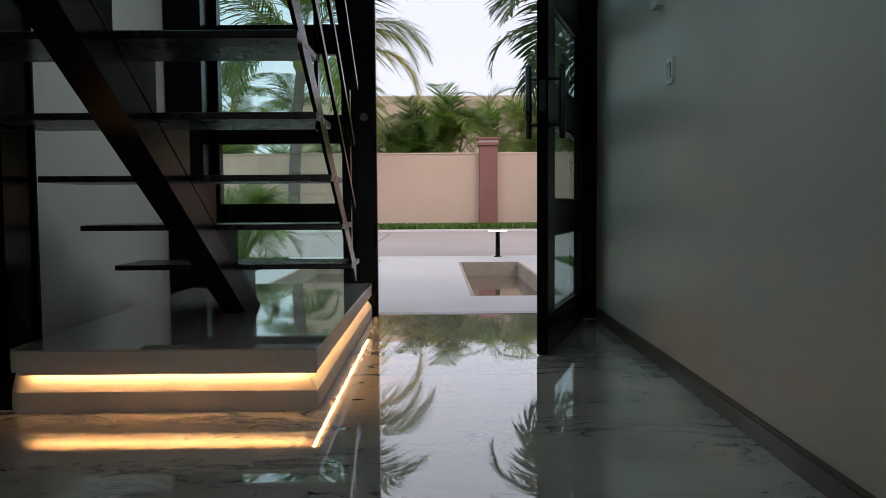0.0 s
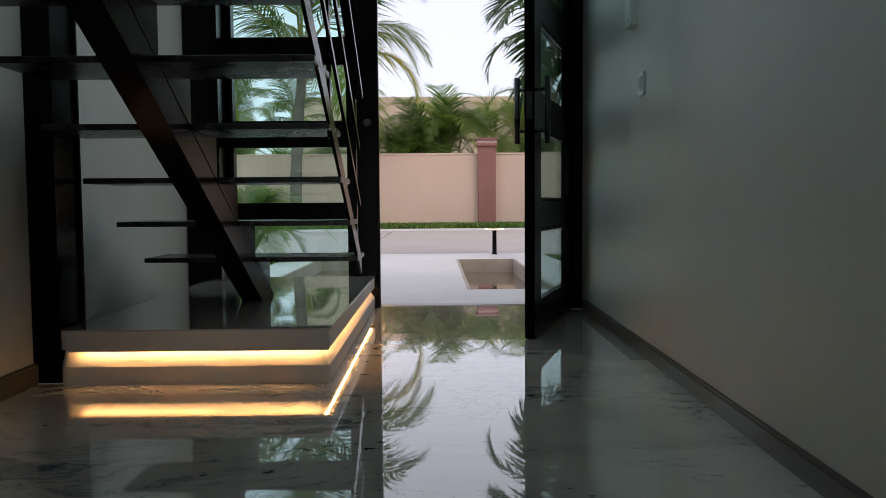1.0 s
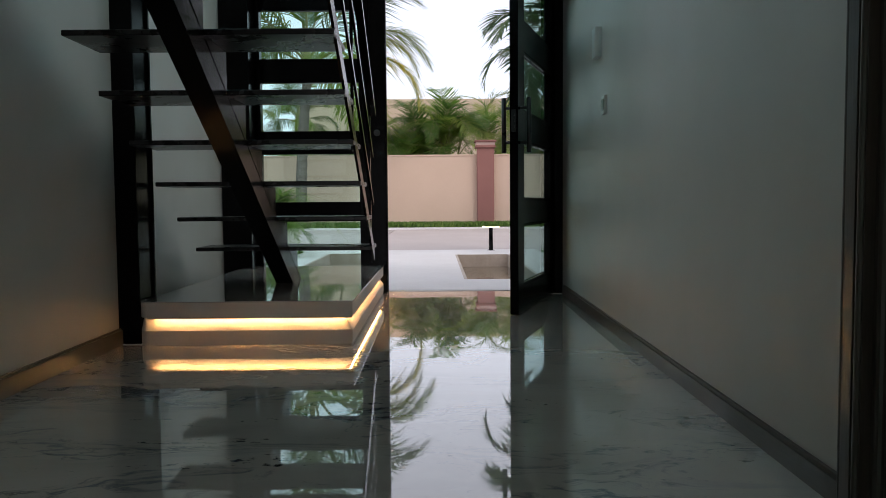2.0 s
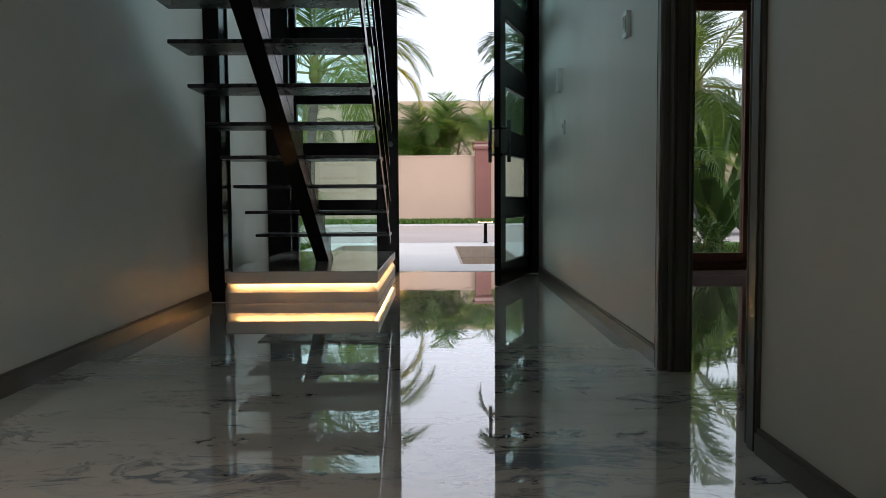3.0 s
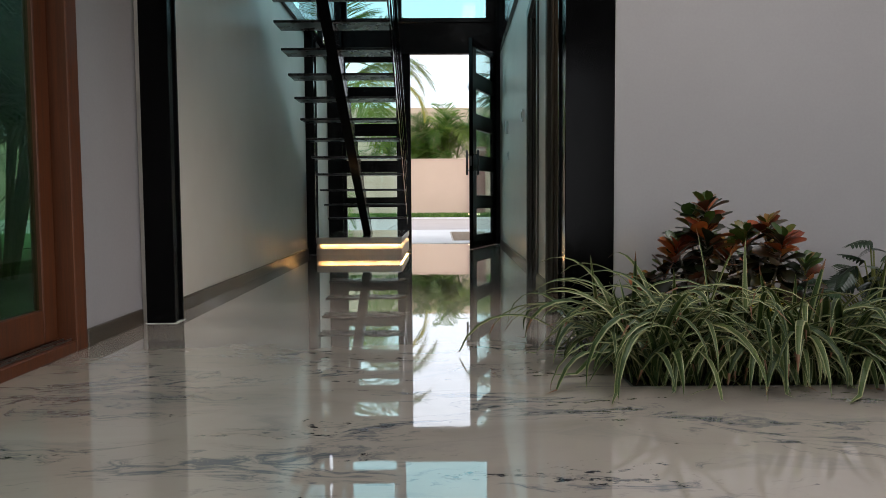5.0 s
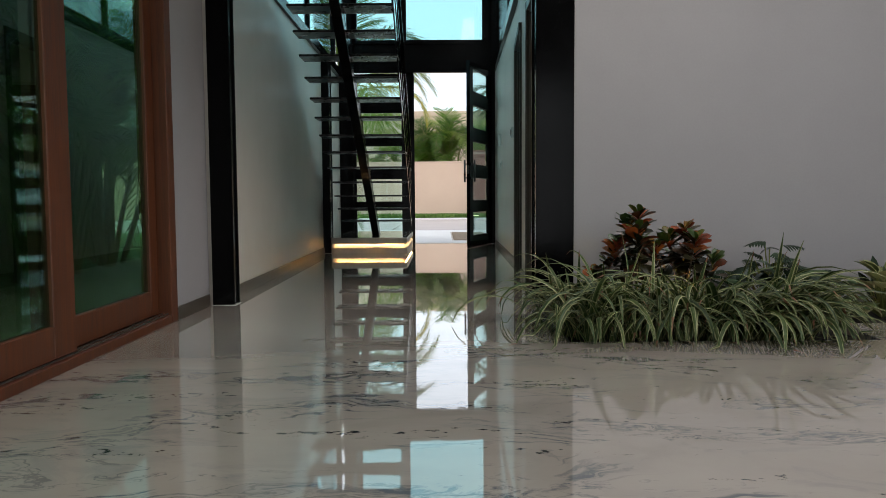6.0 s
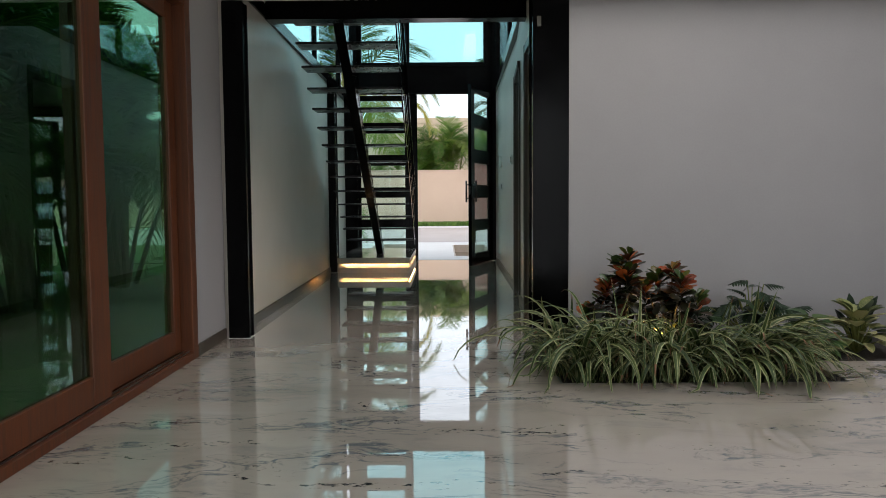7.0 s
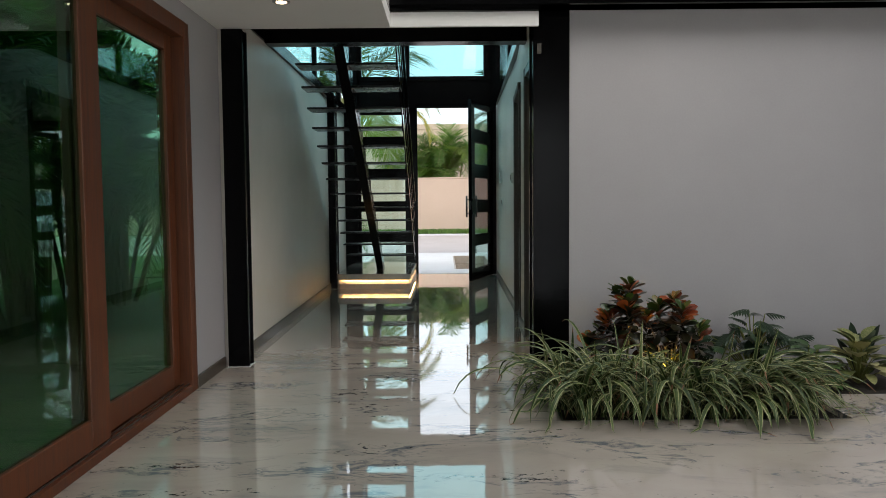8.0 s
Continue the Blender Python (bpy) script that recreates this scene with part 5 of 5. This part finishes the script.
croton(1.44, -2.62, -0.035, 0.69, 5, 301, "tall croton with rust-red and dark green leaves", 0.12)
croton(1.75, -2.58, -0.035, 0.575, 7, 302, "bushy croton with dark and orange leaves", 0.2)
croton(1.28, -2.5, -0.035, 0.36, 2, 303, "small dark croton beside the black column", 0.06)


def cut_leaf_mesh():
    bm = bmesh.new()
    L = 0.2
    leaf_shape(bm, Vector((0, 0, 0)), Vector((1, 0, 0)), Vector((0, 0, 1)), L, 0.032, 0.1, 0, 5)
    for q in range(6):
        for sg in (-1, 1):
            u = 0.03 + 0.14 * q
            leaf_shape(bm, Vector((L * u, 0, -0.25 * L * u * u)), Vector((0.8, sg, -0.3)), Vector((0, 0, 1)), 0.115 * (1 - 0.1 * q), 0.024, 0.1, 0, 4)
    return mesh_of("cut_leaf", bm, DARKLEAF, True)


CUT_LEAF = cut_leaf_mesh()


def cut_leaf_plant(x, y, z, h, count, seed, label):
    """A philodendron: long stalks with deeply lobed hanging leaves."""
    rnd = random.Random(seed)
    e = thing("philodendron", (x, y, z), label, "plant")
    for i in range(count):
        a = i * 2.4 + rnd.uniform(-0.3, 0.3)
        r = 0.3 * rnd.uniform(0.1, 1.0)
        top = Vector((x + r * math.cos(a), y + r * math.sin(a) * 0.8, z + h * rnd.uniform(0.6, 1.0) * (1 - 1.5 * r)))
        bm = bmesh.new()
        tube(bm, [(x, y, z), Vector((x, y, z)).lerp(top, 0.55) + Vector((0, 0, 0.05)), top], 0.005, 5, 0.7)
        st = part("stalk", bm, STALK, e)
        put_leaf(CUT_LEAF, st, top, Vector((math.cos(a), math.sin(a), rnd.uniform(-0.9, 0.4))), Vector((rnd.uniform(-0.5, 0.5), rnd.uniform(-0.9, 0.2), 1)), rnd.uniform(0.6, 0.9))


cut_leaf_plant(2.34, -2.5, -0.035, 0.5, 46, 311, "philodendron with dark deeply cut leaves")


def broad_plant(name, x, y, z, h, r, count, mesh, seed, label, upright=0.6):
    rnd = random.Random(seed)
    e = thing(name, (x, y, z), label, "plant")
    for i in range(count):
        u = i / count
        a = i * 2.4 + rnd.uniform(-0.3, 0.3)
        rr = r * (0.2 + 0.8 * u)
        p = Vector((x + rr * 0.6 * math.cos(a), y + rr * 0.6 * math.sin(a), z + h * (1 - 0.75 * u) * rnd.uniform(0.75, 1.05)))
        bm = bmesh.new()
        tube(bm, [(x, y, z), p], 0.005, 5, 0.7)
        st = part("stalk", bm, STALK, e)
        d = Vector((math.cos(a), math.sin(a), upright * (1.3 - 1.6 * u)))
        put_leaf(mesh, st, p, d, Vector((-0.3 * math.cos(a), -0.3 * math.sin(a), 1)), rnd.uniform(0.7, 1.15))


broad_plant("arrowhead_plant", 2.58, -2.85, -0.035, 0.27, 0.2, 50, ARROW_LEAF, 321, "low arrowhead plant with broad green leaves", 0.3)
broad_plant("dumb_cane", 2.95, -2.72, -0.035, 0.3, 0.22, 52, PALE_LEAF, 322, "dumb cane with cream-speckled leaves", 1.0)
strap_plant("snake_plant", 3.06, -2.5, -0.035, 8, 0.48, 0.1, DARKLEAF, "dark upright snake plant behind the dumb cane", 323, (85, 60))
broad_plant("dumb_cane", 3.75, -2.75, -0.035, 0.34, 0.3, 24, PALE_LEAF, 324, "pale speckled dumb cane in the bed", 0.8)


def bed_light():
    x, y = 1.62, -2.78
    e = thing("garden_spotlight", (x, y, -0.035), "small lit garden spotlight among the leaves", "lamp")
    bm = bmesh.new()
    lathe(bm, [(0.02, -0.034), (0.02, 0.0), (0.035, 0.01), (0.042, 0.07), (0.038, 0.07)], (x, y, 0), 16)
    part("housing", bm, STEEL, e)
    bm = bmesh.new()
    lathe(bm, [(0.034, 0.068), (0.034, 0.073), (0.02, 0.075)], (x, y, 0), 16)
    part("lens", bm, glow("garden_lens", (1.0, 0.62, 0.12), 90.0), e, "amber lit lens")


bed_light()
YELLOWLEAF = leaf_material("yellow_leaf", [(0.2, (0.4, 0.3, 0.03)), (0.9, (0.6, 0.48, 0.06))], 0.45, "object", 0.5)
broad_plant("yellow_croton", 1.64, -2.86, -0.035, 0.2, 0.14, 8, leaf_mesh("yellow_leaf", 0.14, 0.05, YELLOWLEAF, 0.8), 331, "small yellow-leaved croton lit by the garden spotlight", 0.9)

# ---- side garden behind the sliding door ----
for i, (x, y) in enumerate(((-3.9, -2.7), (-4.4, -3.6), (-3.85, -4.5), (-4.5, -5.4), (-3.9, -6.2), (-4.2, -1.5), (-3.9, -0.4), (-4.5, 0.8), (-3.9, 1.9), (-4.2, -7.6))):
    clump("side_palm", x, y, -0.05, 7, 1.9, ARECAS if i % 2 == 0 else DEEPS, 0.64 if i % 2 == 0 else 0.78, "dense palm with arching fronds in the side garden", 400 + i, 0.4, "side garden palms", 5)
clump("side_palm", -3.75, 0.6, -0.05, 6, 1.9, ARECAS, 0.68, "feathery green palm beside the stair wall outside", 420, 0.3, "side garden palms", 4)
for i, (x, y) in enumerate(((-3.7, -2.2), (-3.8, -1.3), (-3.7, -0.3), (-3.8, 0.7), (-3.7, 1.6), (-4.4, 2.7), (-4.6, 0.3))):
    clump("side_palm", x, y, -0.05, 8, 2.75, ARECAS if i % 2 else DEEPS, 0.6, "feathery palm with arching fronds close to the glass", 440 + i, 0.3, "side garden palms", 5, (80, 10))
block("wall_side_garden", HOUSE, (-6.4, -6.25, -14, 5.0, -0.1, 2.6), "stucco wall of the side garden", "wall")

# ---- plank tiles of the bathroom floor ----
bm = bmesh.new()
box(bm, -0.447, 0.447, -0.0735, 0.0735, -0.004, 0.004, 0.0015)
plank_mesh = mesh_of("plank", bm, PLANK)
for r in range(12):
    for c in range(3):
        x = 0.955 + 0.45 + 0.9 * c - (0.45 if r % 2 else 0.0)
        y = -2.06 + 0.15 * r
        if x > 2.2 or x - 0.45 < 0.9:
            continue
        p = new("plank", plank_mesh)
        p.parent = bpy.data.objects["bathroom_floor"]
        p.location = (x, y, -0.0035)


# ---- towel ring ----
tw = thing("towel_ring", (1.235, -0.43, 1.05), "thin metal towel ring on the bathroom wall", "towel ring")
bm = bmesh.new()
lathe(bm, [(0.024, 0.0), (0.024, 0.012), (0.012, 0.016), (0.01, 0.045), (0.014, 0.05)], (0, 0, 0), 16)
bm.transform(Matrix.Translation((1.235, -0.421, 1.05)) @ Matrix.Rotation(radians(90), 4, "X"))
part("mount", bm, DARKMETAL, tw)
bm = bmesh.new()
tube(bm, [(1.235 + 0.085 * math.sin(a), -0.462, 0.965 + 0.085 * math.cos(a)) for a in [radians(15 + 11 * k) for k in range(31)]], 0.005, 6)
part("ring", bm, DARKMETAL, tw)

# ---- second bed in the living space ----
block("planter_soil_near", SOIL, (1.97, 3.75, -6.55, -5.7, 0.0005, 0.012), "dark soil of a second planting bed", "soil")
for i, (x, y) in enumerate(((2.08, -5.9), (2.43, -5.85), (2.35, -6.25), (2.85, -6.05))):
    blade_clump(x, y, 0.012, 40, 0.55, 260 + i, "spider plant tussock in the second planting bed", (-0.2, 0.2))
